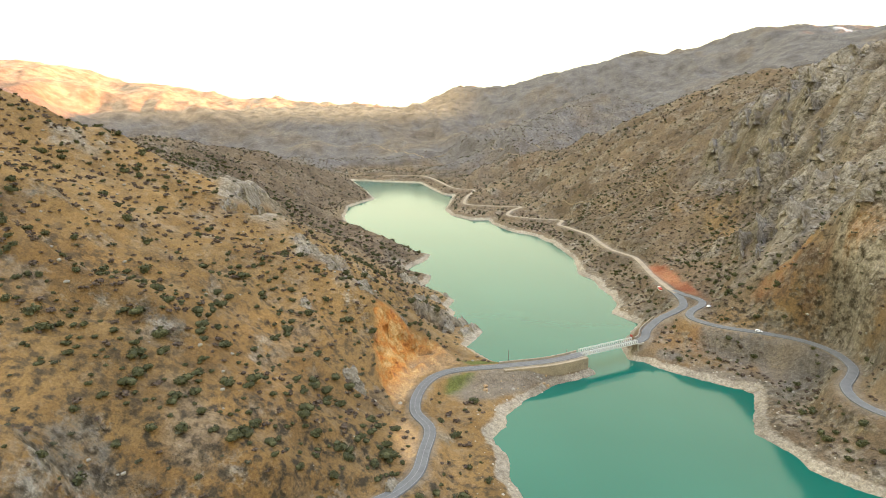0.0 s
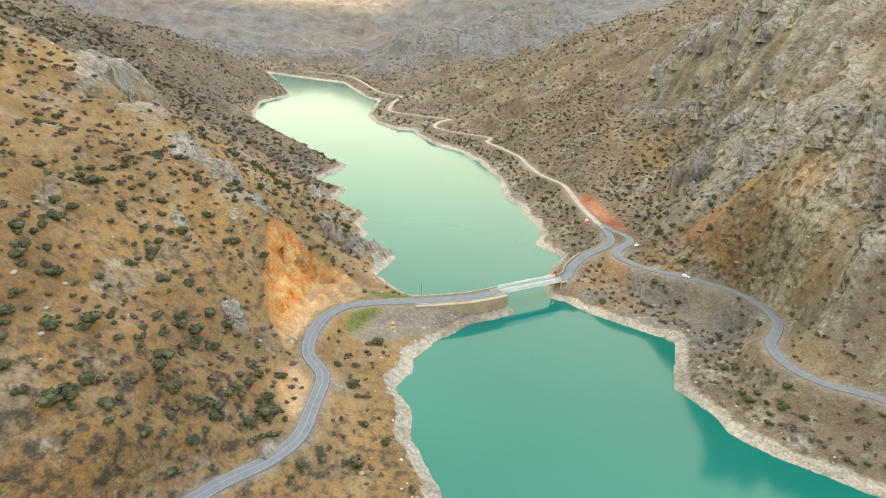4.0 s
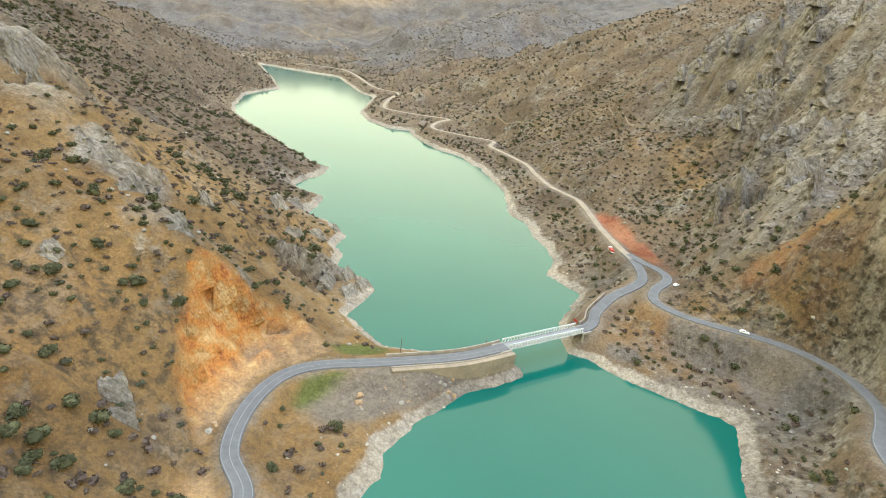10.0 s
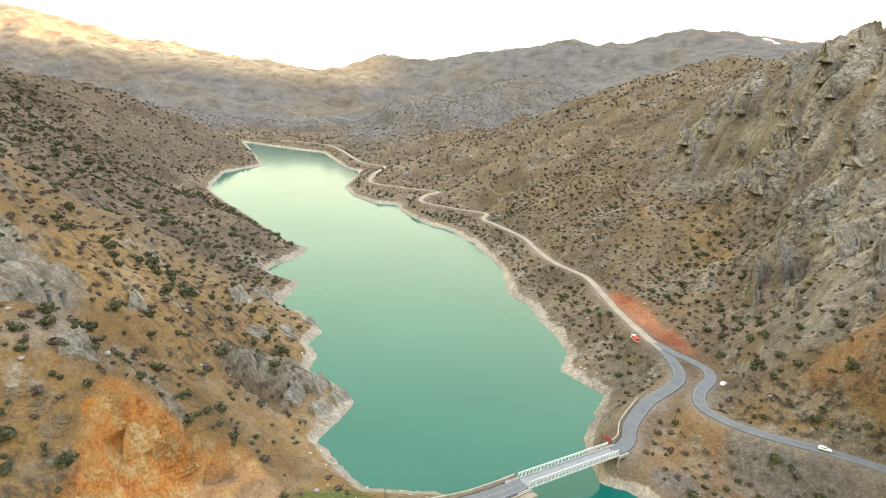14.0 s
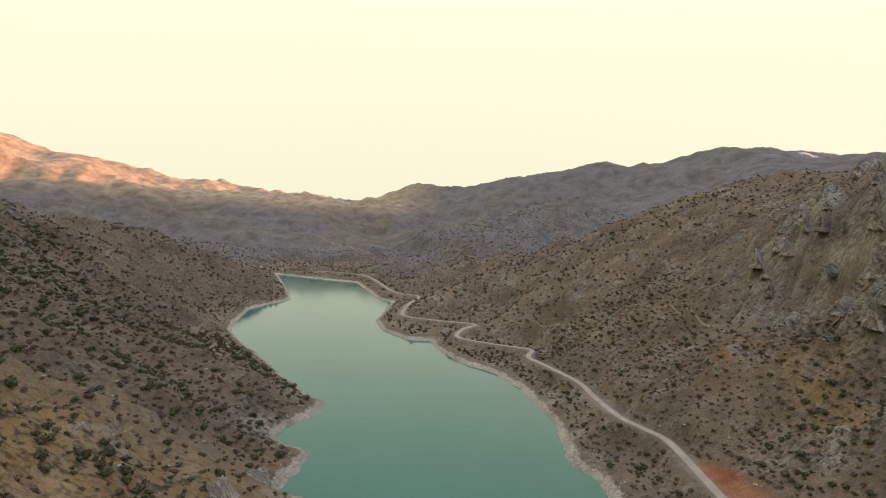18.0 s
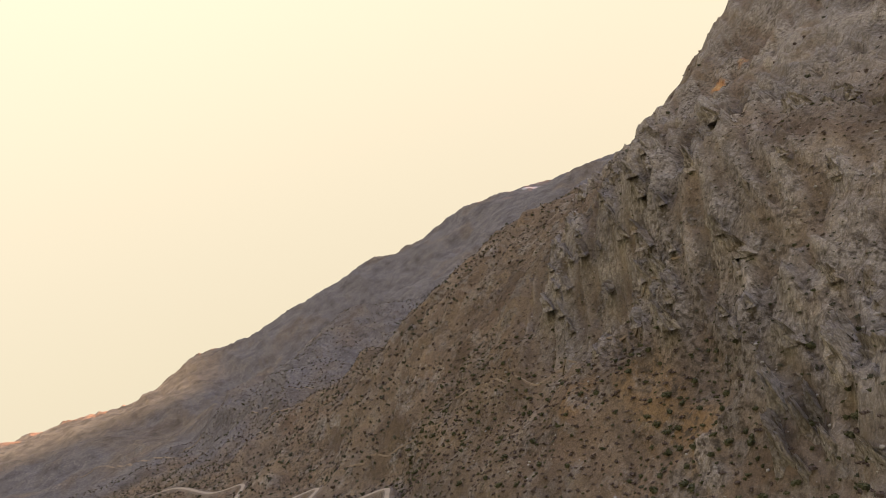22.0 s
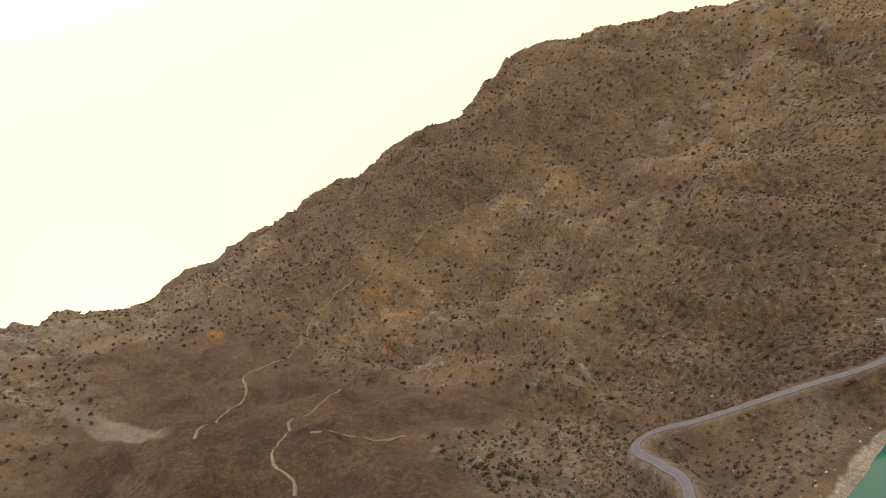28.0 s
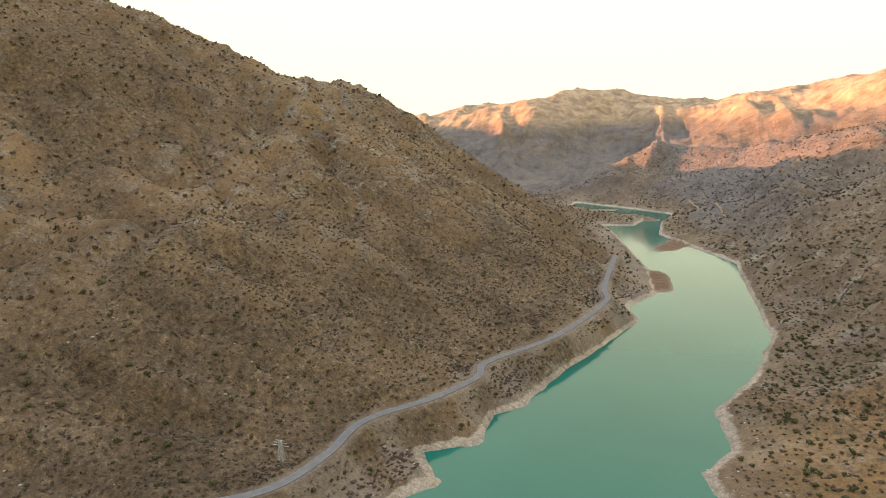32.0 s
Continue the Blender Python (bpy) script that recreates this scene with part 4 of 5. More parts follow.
def pylon(x, y, height, tip):
    root = new("power_pylon")
    root.location = (x, y, height_at(x, y) - 0.4)
    tagged(root, "tall grey lattice steel power pylon on the mountain slope", "pylon", "pylons on the slope")
    half = height * 0.11
    corners = [(-1, -1), (1, -1), (1, 1), (-1, 1)]

    def at(c, f):
        r = half * (1 - f) + 0.45 * f
        return (c[0] * r, c[1] * r, f * height)
    for c in corners:
        bm = bmesh.new()
        add_beam(bm, at(c, 0), at(c, 0.93), 0.25, 0.25)
        part("leg", bm, GALV, root)
    levels = [0, 0.22, 0.42, 0.58, 0.7, 0.8, 0.87, 0.93]
    for k in range(4):
        bm = bmesh.new()
        c, d = corners[k], corners[(k + 1) % 4]
        for f, g in zip(levels[:-1], levels[1:]):
            add_beam(bm, at(c, f), at(d, g), 0.12, 0.12)
            add_beam(bm, at(d, f), at(c, g), 0.12, 0.12)
            add_beam(bm, at(c, g), at(d, g), 0.12, 0.12)
        part("bracing", bm, GALV, root)
    for f, w in ((0.72, 4.5), (0.83, 3.6), (0.93, 2.6)):
        bm = bmesh.new()
        add_beam(bm, (-w, 0, f * height), (w, 0, f * height), 0.25, 0.25)
        part("crossarm", bm, GALV, root)
    bm = bmesh.new()
    bmesh.ops.create_cone(bm, cap_ends=True, segments=6, radius1=0.45, radius2=0.08, depth=height * 0.08, matrix=Matrix.Translation((0, 0, height * 0.965)))
    part("tip", bm, RED if tip else GALV, root, "red painted tip" if tip else "")


pylon(488, 446, 30, True)
pylon(436, 40, 16, False)
pylon(290, -32, 12, False)

# ---- vehicles ----
CAR_WHITE = plain("white_car_paint", (0.78, 0.78, 0.76), 0.35, 0, 1, 0.05)
GLASS = plain("dark_window_glass", (0.03, 0.035, 0.04), 0.1, 0, 1, 0.1)
TYRE = plain("tyre_rubber", (0.03, 0.03, 0.03), 0.9, 0, 3, 0.2)
LAMP = plain("lamp_lens", (0.7, 0.68, 0.6), 0.2, 0, 3, 0.1)


def prism(bm, outline, half):
    """A side outline (x, z) drawn out to both sides, with softened edges."""
    left = [bm.verts.new((x, half, z)) for x, z in outline]
    right = [bm.verts.new((x, -half, z)) for x, z in outline]
    n = len(outline)
    bm.faces.new(left)
    bm.faces.new(list(reversed(right)))
    for k in range(n):
        bm.faces.new((left[(k + 1) % n], left[k], right[k], right[(k + 1) % n]))
    bmesh.ops.recalc_face_normals(bm, faces=bm.faces)
    bmesh.ops.bevel(bm, geom=list(bm.edges), offset=0.06, segments=1, affect="EDGES")


def build_car(x, y, heading, z, label, truck=False):
    root = new("truck" if truck else "car")
    root.matrix_world = Matrix.Translation((x, y, z)) @ Matrix.Rotation(heading, 4, "Z") @ Matrix.Scale(0.88, 4)
    tagged(root, label, "truck" if truck else "car")
    if truck:
        body = [(-3.4, 0.7), (3.3, 0.7), (3.4, 1.5), (3.1, 2.6), (1.8, 2.65), (1.75, 1.1), (-3.4, 1.1)]
    else:
        body = [(-2.2, 0.35), (2.15, 0.35), (2.2, 0.75), (1.1, 0.95), (-2.1, 1.0), (-2.25, 0.8)]
    bm = bmesh.new()
    prism(bm, body, 1.15 if truck else 0.88)
    part("body", bm, CAR_WHITE, root)
    bm = bmesh.new()
    if truck:
        prism(bm, [(-3.4, 1.12), (1.6, 1.12), (1.65, 2.3), (-3.4, 2.3)], 1.15)
        part("cargo_bed", bm, RED, root, "red cargo bed")
    else:
        prism(bm, [(-1.95, 0.98), (1.0, 0.94), (0.35, 1.45), (-1.6, 1.47)], 0.78)
        part("cabin", bm, CAR_WHITE, root)
    for s in (-1, 1):
        bm = bmesh.new()
        if truck:
            add_box(bm, (0.9, 0.03, 0.6), (2.5, s * 1.16, 2.0))
        else:
            add_box(bm, (1.9, 0.03, 0.3), (-0.6, s * 0.79, 1.2))
        part("side_window", bm, GLASS, root)
        bm = bmesh.new()
        add_box(bm, (0.05, 0.3, 0.15), ((3.42 if truck else 2.2), s * 0.65, 0.95 if truck else 0.68))
        part("headlight", bm, LAMP, root)
    bm = bmesh.new()
    add_box(bm, (0.04, 1.4 if not truck else 1.9, 0.55), ((0.72, 0, 1.2) if not truck else (3.25, 0, 2.05)), Matrix.Rotation(radians(-50 if not truck else -14), 3, "Y"))
    part("windscreen", bm, GLASS, root)
    rad = 0.48 if truck else 0.32
    for wx in ((-2.2, 2.3) if truck else (-1.35, 1.35)):
        for s in (-1, 1):
            bm = bmesh.new()
            bmesh.ops.create_cone(bm, cap_ends=True, segments=14, radius1=rad, radius2=rad, depth=0.24, matrix=Matrix.Translation((wx, s * (1.08 if truck else 0.82), rad)) @ Matrix.Rotation(radians(90), 4, "X"))
            wheel = part("wheel", bm, TYRE, root)
            bm = bmesh.new()
            bmesh.ops.create_cone(bm, cap_ends=True, segments=10, radius1=rad * 0.6, radius2=rad * 0.6, depth=0.28, matrix=Matrix.Translation((wx, s * (1.08 if truck else 0.82), rad)) @ Matrix.Rotation(radians(90), 4, "X"))
            part("rim", bm, GALV, wheel)


build_car(181.5, 322.4, math.atan2(-8, 14), 20.13, "white saloon car on the east bank road")
build_car(172.0, 366.0, 0.6, height_at(172, 366), "white car parked beside the road junction")
build_car(158.6, 417.0, 1.5, height_at(158.6, 417), "white and red truck parked beside the shore road", True)

# ---- stones ----
def rock_mesh(seed, size, detail=1):
    rng = np.random.RandomState(seed)
    bm = bmesh.new()
    bmesh.ops.create_icosphere(bm, subdivisions=detail, radius=size)
    for v in bm.verts:
        v.co *= 0.7 + 0.5 * rng.rand()
        v.co.z *= 0.7
    me = bpy.data.meshes.new("boulder")
    bm.to_mesh(me)
    bm.free()
    return me


LIMESTONE = plain("pale_limestone", (0.26, 0.24, 0.195), 0.95, 0, 0.7, 0.35, 0.1)
OCHRE_STONE = plain("ochre_stone", (0.33, 0.225, 0.12), 0.95, 0, 0.7, 0.35, 0.1)
rng = np.random.RandomState(4)
shapes = []
for k in range(5):
    me_rock = rock_mesh(k, 1.0, 2)
    me_rock.materials.append(OCHRE_STONE if k < 3 else LIMESTONE)
    shapes.append(me_rock)
for k in range(80):
    if k < 56:
        f = rng.rand()
        x, y = -21 + 22 * f + rng.normal() * 1.8, 258 + 38 * f + 4 * rng.rand()
    else:
        x, y = 12 + 45 * rng.rand(), 280 + 10 * rng.rand()
        y += (x - 20) * 0.45
    if seg_distance(np.array([x]), np.array([y]), ROADS[0])[0][0] < 5.0:
        continue
    ob = new("boulder", shapes[rng.randint(5)])
    s = 0.35 + 1.0 * rng.rand() ** 2
    ob.matrix_world = Matrix.Translation((x, y, height_at(x, y) + 0.1 * s)) @ Matrix.Rotation(6.28 * rng.rand(), 4, "Z") @ Matrix.Diagonal((s * 1.2, s, s, 1))
    tagged(ob, "broken ochre limestone boulder below the quarry scar", "boulder", "boulders by the road")


# ---- crags ----


def crag_mesh(seed, mark):
    """A leaning slab of broken limestone, 1 long, with a ragged crest and stepped faces."""
    bm = bmesh.new()
    bmesh.ops.create_cube(bm, size=1.0)
    bmesh.ops.subdivide_edges(bm, edges=list(bm.edges), cuts=7, use_grid_fill=True)
    shift = Vector((seed * 7.3, seed * 3.1, seed * 1.7))
    for v in bm.verts:
        p = v.co.copy()
        crest = 0.5 + p.z
        v.co.y *= 1.0 - 0.72 * crest
        v.co.x *= 1.0 - 0.35 * crest
        v.co.y += 0.14 * crest
        n = noise.fractal(p * 2.4 + shift, 0.8, 2.0, 4)
        block = noise.cell(p * 5.0 + shift) - 0.5
        v.co += Vector((0.10 * noise.noise(p * 3.3 + shift), 0.13 * n + 0.05 * block, (0.22 * n + 0.07 * block) * (0.3 + crest)))
    mesh = bpy.data.meshes.new("crag")
    bm.to_mesh(mesh)
    bm.free()
    mesh.materials.append(GROUND)
    mesh.attributes.new(mark, "FLOAT", "POINT").data.foreach_set("value", np.full(len(mesh.vertices), 0.95, np.float32))
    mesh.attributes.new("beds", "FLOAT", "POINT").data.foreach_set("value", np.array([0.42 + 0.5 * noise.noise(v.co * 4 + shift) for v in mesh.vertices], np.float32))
    return mesh


grey_slabs = [crag_mesh(k, "rock") for k in range(7)]
orange_slabs = [crag_mesh(20 + k, "scar") for k in range(3)]
rng = np.random.RandomState(12)


def crag(x, y, long, wide, tall, turn, slabs, label, group):
    ob = new("crag", slabs[rng.randint(len(slabs))])
    ob.matrix_world = Matrix.Translation((x, y, height_at(x, y) - (0.34 if tall < 16 and x > 150 else 0.05) * tall)) @ Matrix.Rotation(turn, 4, "Z") @ Matrix.Diagonal((long, wide, tall, 1))
    return tagged(ob, label, "crag", group)


cx, cy = rng.uniform(200, 420, 2600), rng.uniform(190, 720, 2600)
good = (rock_mask(cx, cy) > 0.45) & (rock_beds(cx, cy) > 0.45) & (seg_distance(cx, cy, ROADS[3])[0] > 16)
taken = []
for x, y in zip(cx[good], cy[good]):
    if all((x - a) ** 2 + (y - b) ** 2 > 11.0 ** 2 for a, b in taken) and len(taken) < 150:
        taken.append((x, y))
        s = 0.7 + 0.9 * rng.rand() ** 2
        crag(x, y, 25 * s, 6.0 * s, 9.5 * s * (0.7 + 0.6 * rng.rand()), radians(37) + rng.normal() * 0.25, grey_slabs, "leaning slab of weathered grey limestone on the steep slope", "limestone slabs on the east slope")
for x, y, long, wide, tall, turn in ((222, 424, 20, 9, 20, 0.5), (229, 418, 16, 8, 17, 0.7), (236, 430, 18, 9, 18, 0.5), (216, 414, 10, 6, 12, 0.9), (243, 421, 14, 8, 14, 0.4), (222, 405, 14, 6, 9, 0.8)):
    crag(x, y, long, wide, tall, turn, grey_slabs, "tall grey limestone pinnacle above the scree", "pinnacles on the east slope")
for x, y, long, wide, tall in ((-126, 390, 26, 15, 18), (-116, 379, 18, 11, 13), (-80, 346, 14, 9, 9), (-48, 367, 15, 10, 8), (-62, 322, 10, 6, 6), (-44, 312, 10, 7, 7), (-44, 256, 9, 6, 8), (-40, 250, 8, 5, 6),
                               (-70, 285, 9, 6, 4), (-20, 195, 9, 7, 5), (4, 378, 16, 12, 9), (12, 388, 14, 11, 8), (14, 372, 12, 9, 7), (20, 383, 12, 9, 6), (-18, 420, 13, 8, 7), (-30, 440, 14, 8, 8), (-8, 436, 12, 8, 6), (-26, 480, 13, 9, 7), (2, 462, 10, 7, 5)):
    crag(x, y, long, wide, tall, 1.1 + rng.normal() * 0.5, grey_slabs, "pale grey limestone outcrop among the shrubs", "outcrops on the west slope")
for x, y, long, wide, tall in ((-35, 303, 12, 5, 9), (-28, 309, 11, 5, 8), (-20, 314, 10, 4, 7), (-11, 319, 10, 4, 6), (-33, 292, 9, 4, 7), (-30, 280, 8, 4, 6)):
    crag(x, y, long, wide, tall, 0.65 + rng.normal() * 0.3, orange_slabs, "broken orange rock face of the quarry scar", "orange rock faces")


# ---- scattered cover ----
def scatter(name, protos, place, size, spin, mat, label, category, stretch=None):
    """One mesh of many small pieces: protos are (points, faces) pairs."""
    all_v, all_f, base = [], [], 0
    which = np.arange(len(place)) % len(protos)
    for k, (pv, pf) in enumerate(protos):
        sel = which == k
        n = int(sel.sum())
        if not n:
            continue
        c, s = np.cos(spin[sel])[:, None], np.sin(spin[sel])[:, None]
        sz = size[sel][:, None]
        zs = sz if stretch is None else sz * stretch[sel][:, None]
        v = np.stack([(pv[None, :, 0] * c - pv[None, :, 1] * s) * sz, (pv[None, :, 0] * s + pv[None, :, 1] * c) * sz, pv[None, :, 2] * zs], -1) + place[sel][:, None, :]
        f = pf[None] + (np.arange(n) * len(pv))[:, None, None] + base
        all_v.append(v.reshape(-1, 3))
        all_f.append(f.reshape(-1, pf.shape[1]))
        base += n * len(pv)
    v, f = np.concatenate(all_v).astype(np.float32), np.concatenate(all_f).astype(np.int32)
    mesh = bpy.data.meshes.new(name)
    mesh.vertices.add(len(v))
    mesh.vertices.foreach_set("co", v.ravel())
    mesh.loops.add(f.size)
    mesh.loops.foreach_set("vertex_index", f.ravel())
    mesh.polygons.add(len(f))
    mesh.polygons.foreach_set("loop_start", (np.arange(len(f)) * f.shape[1]).astype(np.int32))
    mesh.update(calc_edges=True)
    mesh.materials.append(mat)
    return tagged(new(name, mesh), label, category, kind="stuff")


def quad_ball(rnd, radius, cuts):
    """A lumpy ball of quads round the origin."""
    pts, faces = [], []
    for ax in range(3):
        for side in (-1, 1):
            n = len(pts)
            for i in range(cuts + 1):
                for j in range(cuts + 1):
                    p = np.zeros(3)
                    p[ax], p[(ax + 1) % 3], p[(ax + 2) % 3] = side, 2 * i / cuts - 1, 2 * j / cuts - 1
                    p /= np.linalg.norm(p)
                    pts.append(p * radius * (0.86 + 0.28 * (0.5 + 0.5 * math.sin(7 * p[0] + 5 * p[1] * side + 9 * p[2] + 40 * radius))))
            for i in range(cuts):
                for j in range(cuts):
                    a = n + i * (cuts + 1) + j
                    faces.append((a, a + 1, a + cuts + 2, a + cuts + 1) if side < 0 else (a, a + cuts + 1, a + cuts + 2, a + 1))
    return pts, faces


def tuft(seed, leaves, leaf, spread=1.0, tall=0.8, cuts=2, lobes_n=4):
    """A shrub, radius about 1: lumpy inner clumps, covered by small bent leaf sprays with gaps between."""
    r = np.random.RandomState(seed)
    lobes = np.stack([r.normal(0, 0.24, lobes_n) * spread, r.normal(0, 0.24, lobes_n) * spread, 0.28 + 0.4 * r.rand(lobes_n)], -1)
    pts, faces = [], []
    if cuts:
        for c in lobes:
            bp, bf = quad_ball(r, 0.36 + 0.14 * r.rand(), cuts)
            n = len(pts)
            pts += [np.array([c[0] + p[0], c[1] + p[1], max((c[2] + p[2]) * tall, -0.1)]) for p in bp]
            faces += [tuple(n + k for k in f) for f in bf]
    for k in range(leaves):
        c = lobes[r.randint(lobes_n)]
        d = r.normal(size=3)
        d[2] = abs(d[2]) * 0.9 - 0.25
        d /= np.linalg.norm(d)
        p = c + d * (0.34 + 0.26 * r.rand())
        p[2] = max(p[2], 0.02) * tall
        a = np.cross(d + 0.5 * r.normal(size=3), r.normal(size=3))
        a /= np.linalg.norm(a)
        b = np.cross(a, d + 0.4 * r.normal(size=3))
        b /= np.linalg.norm(b)
        h = leaf * (0.6 + 0.7 * r.rand())
        n = len(pts)
        pts += [p - a * h, p - b * h * 0.8, p + a * h, p + b * h * 0.8]
        faces.append((n, n + 1, n + 2, n + 3))
    return np.array(pts), np.array(faces)


def leaf_material(name, dark, light):
    m, nodes, links, bsdf = material(name)
    geo = nodes.new("ShaderNodeNewGeometry")
    fac = math_node(nodes, links, "ADD", math_node(nodes, links, "MULTIPLY", geo.outputs["Random Per Island"], 0.6),
                    math_node(nodes, links, "MULTIPLY", noise_node(nodes, links, 0.09, 3, 0.6, geo.outputs["Position"]), 0.5))
    links.new(ramp_node(nodes, links, fac, [(0.15, dark), (0.9, light)]), bsdf.inputs["Base Color"])
    bsdf.inputs["Roughness"].default_value = 0.9
    bsdf.inputs["Specular IOR Level"].default_value = 0.1
    return m


JUNIPER = leaf_material("juniper_leaves", (0.030, 0.032, 0.016), (0.098, 0.098, 0.048))
TWIGS = leaf_material("dry_twigs", (0.054, 0.040, 0.032), (0.122, 0.092, 0.070))
SAGE = leaf_material("grey_green_scrub", (0.036, 0.037, 0.024), (0.10, 0.098, 0.062))
BARK = plain("shrub_bark", (0.12, 0.09, 0.06), 0.95, 0, 5, 0.3)


def cover_points(x0, x1, y0, y1, step, seed, hollow=False):
    r = np.random.RandomState(seed)
    x, y = np.meshgrid(np.arange(x0, x1, step), np.arange(y0, y1, step))
    x, y = (x + r.uniform(-0.5, 0.5, x.shape) * step).ravel(), (y + r.uniform(-0.5, 0.5, y.shape) * step).ravel()
    d = lake_distance(x, y)
    free = (d > 7)
    for road in ROADS:
        lo, hi = np.min(np.array(road), 0), np.max(np.array(road), 0)
        near = np.nonzero(free & (x > lo[0] - 9) & (x < hi[0] + 9) & (y > lo[1] - 9) & (y < hi[1] + 9))[0]
        if len(near):
            free[near[seg_distance(x[near], y[near], road)[0] < 6.5]] = False
    bare = np.maximum.reduce([scar_mask(x, y), spot(x, y, 30, 300, 45, 18, 15), spot(x, y, 185, 300, 12, 14, 0), mud_mask(x, y), spot(x, y, 176, 440, 6, 55, 0)])
    free &= (bare < 0.3) & (hollow | (bowl_mask(x, y) < 0.45))
    return x, y, d, free, r


x, y, d, free, r = cover_points(-330, 430, -480, 800, 4.6, 21)
z = on_ground(x, y)
free &= z > 4.0
clump = fbm(x, y, 60, 3, 81)
belts = fbm(x * 0.5 + y, y * 1.6 - x * 0.4, 70, 2, 83)
rocky = rock_mask(x, y) * smooth(-0.05, 0.4, rock_beds(x, y))
west = x < 60
chance = r.rand(len(x)) * (0.72 + 0.5 * smooth(0.0, 0.5, gullies(x, y)))
jun = free & west & (chance < np.clip(0.13 + 0.26 * clump + 0.36 * smooth(0.1, 0.4, belts) + 0.25 * smooth(430, 560, y) + 0.22 * smooth(60, -60, y), 0.05, 0.8) * (1 - 0.6 * rocky))
jun |= free & ~west & (chance < np.clip(0.36 + 0.34 * clump, 0.06, 0.7) * (1 - 0.85 * rocky) * (1 - 0.6 * smooth(260, 330, x) * smooth(380, 450, y)))
hill = (x > 180) & (y < 130)
jun &= ~hill | (chance < 0.16)
dry = free & ~jun & (chance > np.where(west, 0.62, 0.42) + 0.6 * rocky)
sizes = (0.7 + 1.7 * r.rand(len(x)) ** 2.4) * np.where(west, 1.45, 1.2) * np.where(hill | (y < 60), 0.78, 1.0) * (1 - 0.45 * smooth(250, 310, x) * smooth(340, 400, y))
zone = (x > -125) & (x < 0) & (y > 150) & (y < 345)
own = np.nonzero(jun & zone)[0][:300]
jun[own] = False

crowns, stems = [], []
for k in range(6):
    pv, pf = tuft(100 + k, 300, 0.10)
    ob_me = bpy.data.meshes.new("crown")
    ob_me.from_pydata([tuple(p) for p in pv], [], [tuple(int(i) for i in q) for q in pf])
    ob_me.materials.append(JUNIPER)
    crowns.append(ob_me)
    bm = bmesh.new()
    rr = np.random.RandomState(k)
    for q in range(4):
        tip = Vector((rr.normal() * 0.35, rr.normal() * 0.35, 0.55))
        bmesh.ops.create_cone(bm, cap_ends=True, segments=5, radius1=0.07, radius2=0.02, depth=tip.length,
                              matrix=Matrix.Translation(tip / 2 + Vector((0, 0, -0.1))) @ tip.to_track_quat("Z", "Y").to_matrix().to_4x4())
    st = bpy.data.meshes.new("juniper_shrub")
    bm.to_mesh(st)
    bm.free()
    st.materials.append(BARK)
    stems.append(st)
for n, i in enumerate(own):
    shrub = new("juniper_shrub", stems[n % 6])
    s = sizes[i]
    shrub.matrix_world = Matrix.Translation((x[i], y[i], z[i])) @ Matrix.Rotation(n * 2.4, 4, "Z") @ Matrix.Diagonal((s * 1.1, s * 1.1, s, 1))
    crown = new("crown", crowns[n % 6])
    crown.parent = shrub
    tagged(shrub, "dark green rounded juniper shrub on the dry ochre slope", "shrub", "junipers on the west slope")


def put(sel):
    return np.stack([x[sel], y[sel], z[sel] - 0.05], -1)


near_protos = [tuft(200 + k, 80, 0.15, cuts=1) for k in range(8)]
thin_protos = [tuft(400 + k, 26, 0.19, 1.1, 0.6, 1, 2) for k in range(8)]
scatter("junipers", near_protos, put(jun), sizes[jun] * 1.1, chance[jun] * 40, JUNIPER, "dark green juniper shrubs scattered over the slopes", "shrubs")
scatter("dry_scrub", thin_protos, put(dry), 0.7 + 0.65 * sizes[dry], chance[dry] * 50, TWIGS, "leafless grey brown scrub covering the slopes", "scrub")
sage = free & ~jun & ~dry & (r.rand(len(x)) < np.where(west, 0.25, 0.6))
scatter("sage_scrub", thin_protos, put(sage), 0.5 + 0.55 * sizes[sage], chance[sage] * 60, SAGE, "low grey green scrub between the stones", "scrub")

# stones strewn on the slopes, thicker on the crags
stone_protos = []
for k in range(5):
    mr = rock_mesh(50 + k, 1.0, 1)
    mr.calc_loop_triangles()
    stone_protos.append((np.array([v.co[:] for v in mr.vertices]), np.array([t.vertices[:] for t in mr.loop_triangles])))
x, y, d, free, r = cover_points(-300, 430, -300, 760, 6.5, 33)
z = on_ground(x, y)
chance = r.rand(len(x))
stones = free & (chance < 0.12 + 0.35 * rock_mask(x, y) + 0.2 * smooth(0.1, 0.5, fbm(x, y, 45, 3, 91)))
scatter("stones", stone_protos, put(stones), 0.25 + 1.0 * r.rand(int(stones.sum())) ** 3, chance[stones] * 90, LIMESTONE, "pale limestone blocks strewn over the slopes", "stones")

# shore stones
x, y, d, free, r = cover_points(-60, 290, -250, 700, 3.2, 35)
d = lake_distance(x, y)
z = on_ground(x, y)
chance = r.rand(len(x))
shore = (z > -0.1) & (z < 5) & (d < 14) & (d > -2) & (chance < 0.35)
scatter("shore_stones", stone_protos, put(shore), 0.2 + 0.6 * r.rand(int(shore.sum())) ** 3, chance[shore] * 90, plain("bleached_stone", (0.40, 0.36, 0.29), 0.95, 0, 0.7, 0.3), "bleached stones along the drawn down shore", "stones")

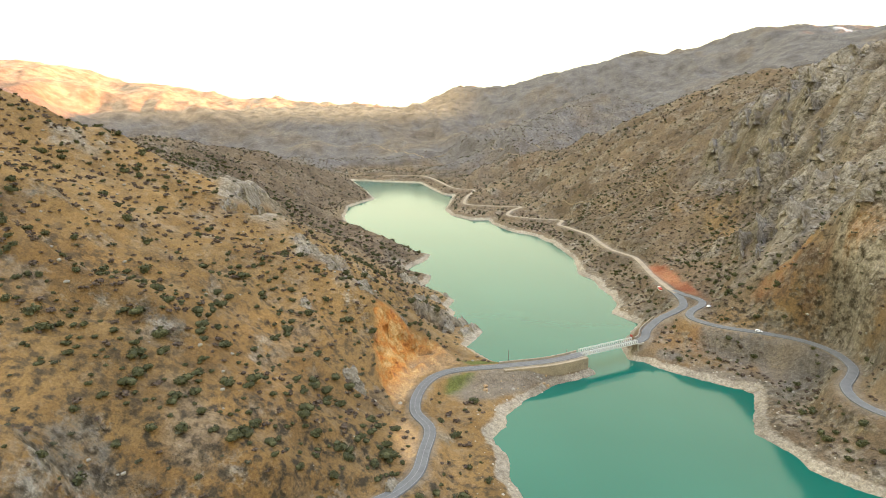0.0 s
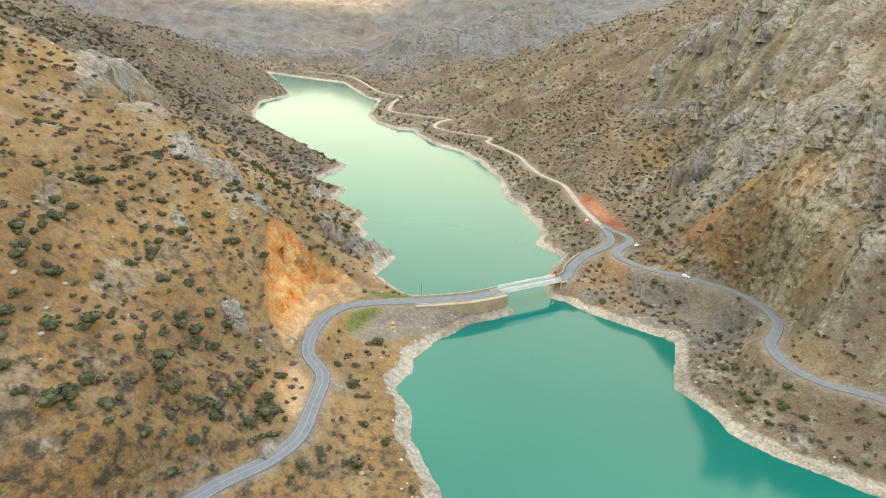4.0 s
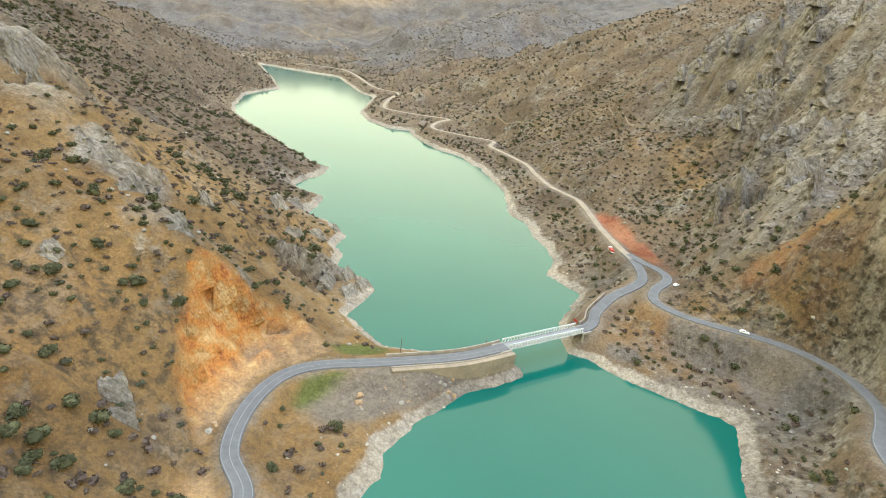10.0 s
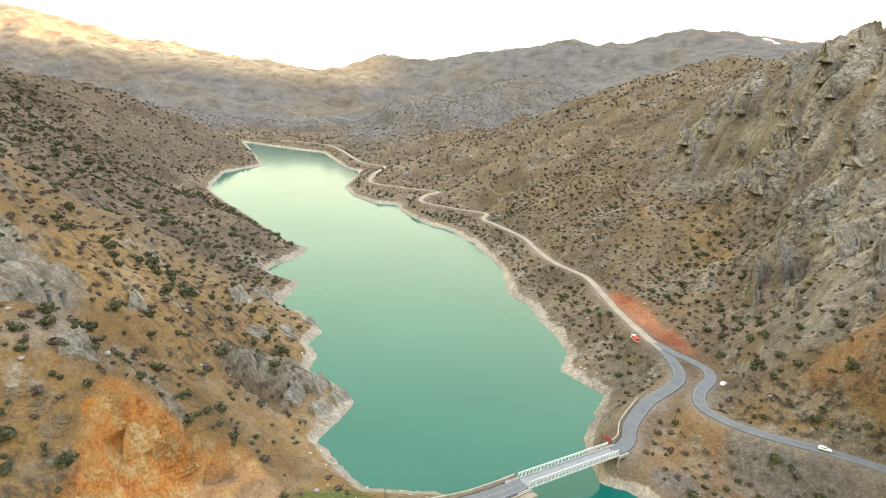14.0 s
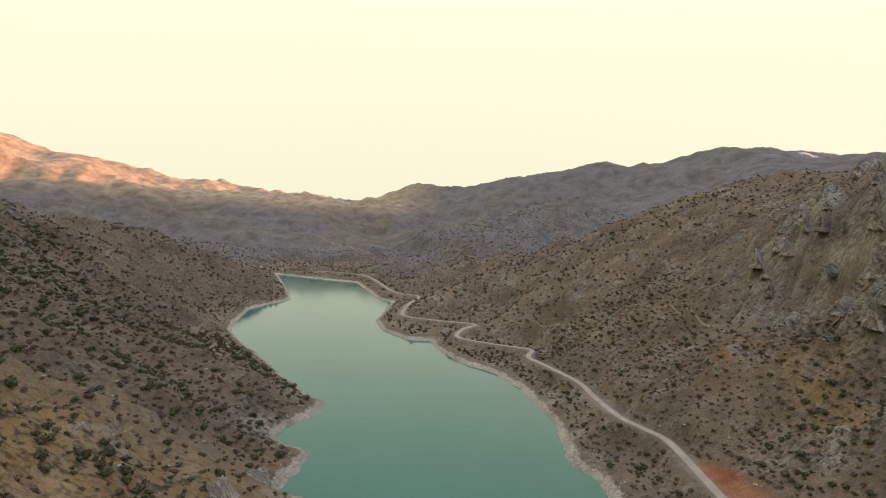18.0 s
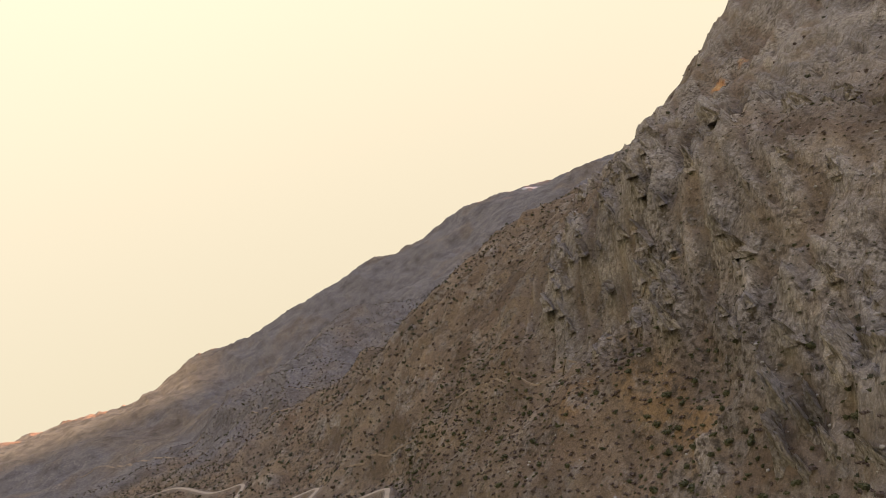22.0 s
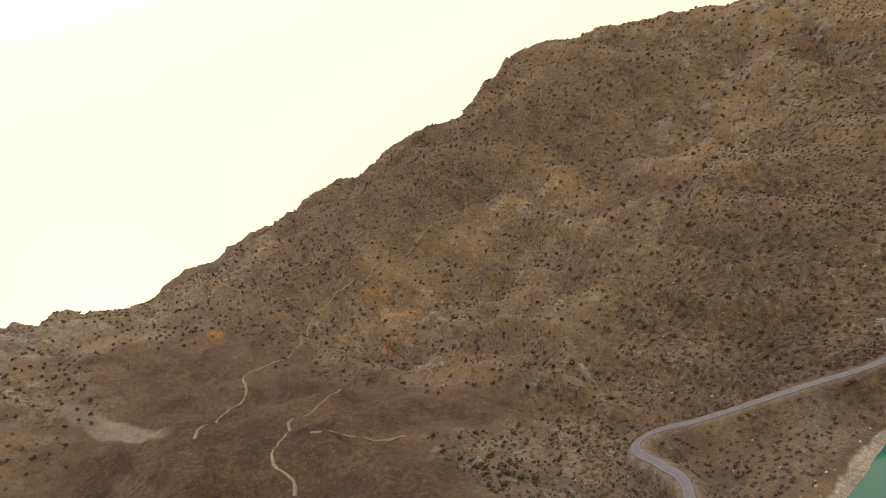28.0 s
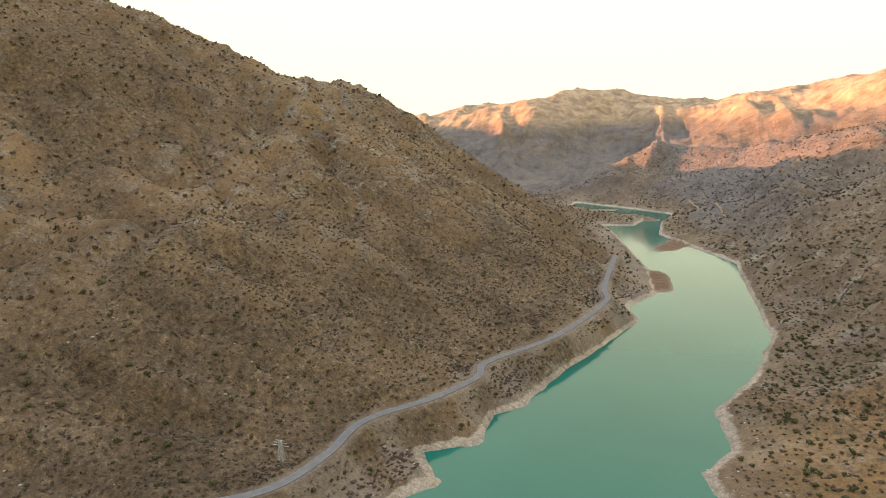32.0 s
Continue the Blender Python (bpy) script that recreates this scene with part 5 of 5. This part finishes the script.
# far cover, coarser
x, y, d, free, r = cover_points(-1000, 1150, -1500, 1900, 11.0, 41)
z = on_ground(x, y)
inner = (x > -330) & (x < 430) & (y > -480) & (y < 800)
free &= ~inner & (z > 4)
chance = r.rand(len(x))
clump = fbm(x, y, 110, 3, 85)
bowl = bowl_mask(x, y) > 0.4
far_j = free & ~bowl & (chance < np.clip(0.35 + 0.5 * clump, 0.08, 0.8) * (1 - 0.92 * rock_mask(x, y)))
far_d = free & ~far_j & (chance > 0.55 + 0.4 * rock_mask(x, y))
far_protos = [tuft(500 + k, 5, 0.45, 1.0, 0.75, 1, 1) for k in range(6)]
scatter("far_junipers", far_protos, put(far_j), 1.6 + 2.2 * r.rand(int(far_j.sum())), chance[far_j] * 40, SAGE, "dark shrubs dotting the distant mountainsides", "shrubs")
scatter("far_scrub", far_protos, put(far_d), 1.5 + 2.0 * r.rand(int(far_d.sum())), chance[far_d] * 40, TWIGS, "brown scrub on the distant mountainsides", "scrub")

# closer cover on the big slopes beyond
for zone_x0, zone_x1, zone_y0, zone_y1, seed in ((-60, 520, 800, 1500, 53), (-420, -60, 620, 1150, 55), (-160, 40, -1000, -480, 57)):
    x, y, d, free, r = cover_points(zone_x0, zone_x1, zone_y0, zone_y1, 6.5, seed)
    z = on_ground(x, y)
    chance = r.rand(len(x))
    take = free & (z > 4) & (chance < (0.6 + 0.3 * fbm(x, y, 60, 2, 87)) * (1 - 0.75 * rock_mask(x, y)))
    green = take & (r.rand(len(x)) < 0.45) & (bowl_mask(x, y) < 0.4)
    brown = take & ~green
    scatter("slope_junipers", far_protos, put(green), 1.0 + 1.5 * r.rand(int(green.sum())) ** 2, chance[green] * 40, SAGE, "dark grey green shrubs dotting the mountainside", "shrubs")
    scatter("slope_scrub", far_protos, put(brown), 0.9 + 1.3 * r.rand(int(brown.sum())) ** 2, chance[brown] * 40, TWIGS, "brown leafless scrub on the mountainside", "scrub")

# close low scrub over the broad hill south of the bowl
hill_protos = [tuft(600 + k, 3, 0.5, 1.0, 0.75, 1, 1) for k in range(8)]
x, y, d, free, r = cover_points(185, 860, -640, 200, 4.4, 61)
z = on_ground(x, y)
chance = r.rand(len(x))
take = free & (z > 6) & (bowl_mask(x, y) < 0.5) & (chance < 0.76 + 0.35 * fbm(x, y, 50, 3, 88) - 0.3 * smooth(0.5, 0.8, gullies(x, y)))
green = take & (r.rand(len(x)) < 0.35)
brown = take & ~green
scatter("hill_shrubs", hill_protos, put(green), 0.8 + 1.0 * r.rand(int(green.sum())) ** 2, chance[green] * 60, SAGE, "dark grey green shrubs dotting the broad hill", "shrubs")
scatter("hill_scrub", hill_protos, put(brown), 0.75 + 0.9 * r.rand(int(brown.sum())) ** 2, chance[brown] * 60, TWIGS, "brown leafless scrub on the broad hill", "scrub")

# low brushwood in the hollow
x, y, d, free, r = cover_points(300, 760, 110, 480, 5.2, 63, hollow=True)
z = on_ground(x, y)
chance = r.rand(len(x))
take = free & (bowl_mask(x, y) > 0.4) & (chance < 0.5 + 0.4 * fbm(x, y, 40, 3, 89))
scatter("brushwood", hill_protos, put(take), 0.6 + 0.8 * chance[take] ** 2, chance[take] * 60, TWIGS, "dense brown leafless brushwood filling the hollow", "scrub")

# thickets on the flats between the road and the southern shore
x, y, d, free, r = cover_points(120, 300, -420, 60, 2.6, 65)
z = on_ground(x, y)
chance = r.rand(len(x))
take = free & (d < 42) & (z > 3.0) & (fbm(x, y, 26, 3, 90) > 0.06) & (chance < 0.8)
scatter("shore_thicket", thin_protos, put(take), 0.9 + 1.1 * chance[take], chance[take] * 60, TWIGS, "dark leafless thickets on the flats above the shore", "scrub")
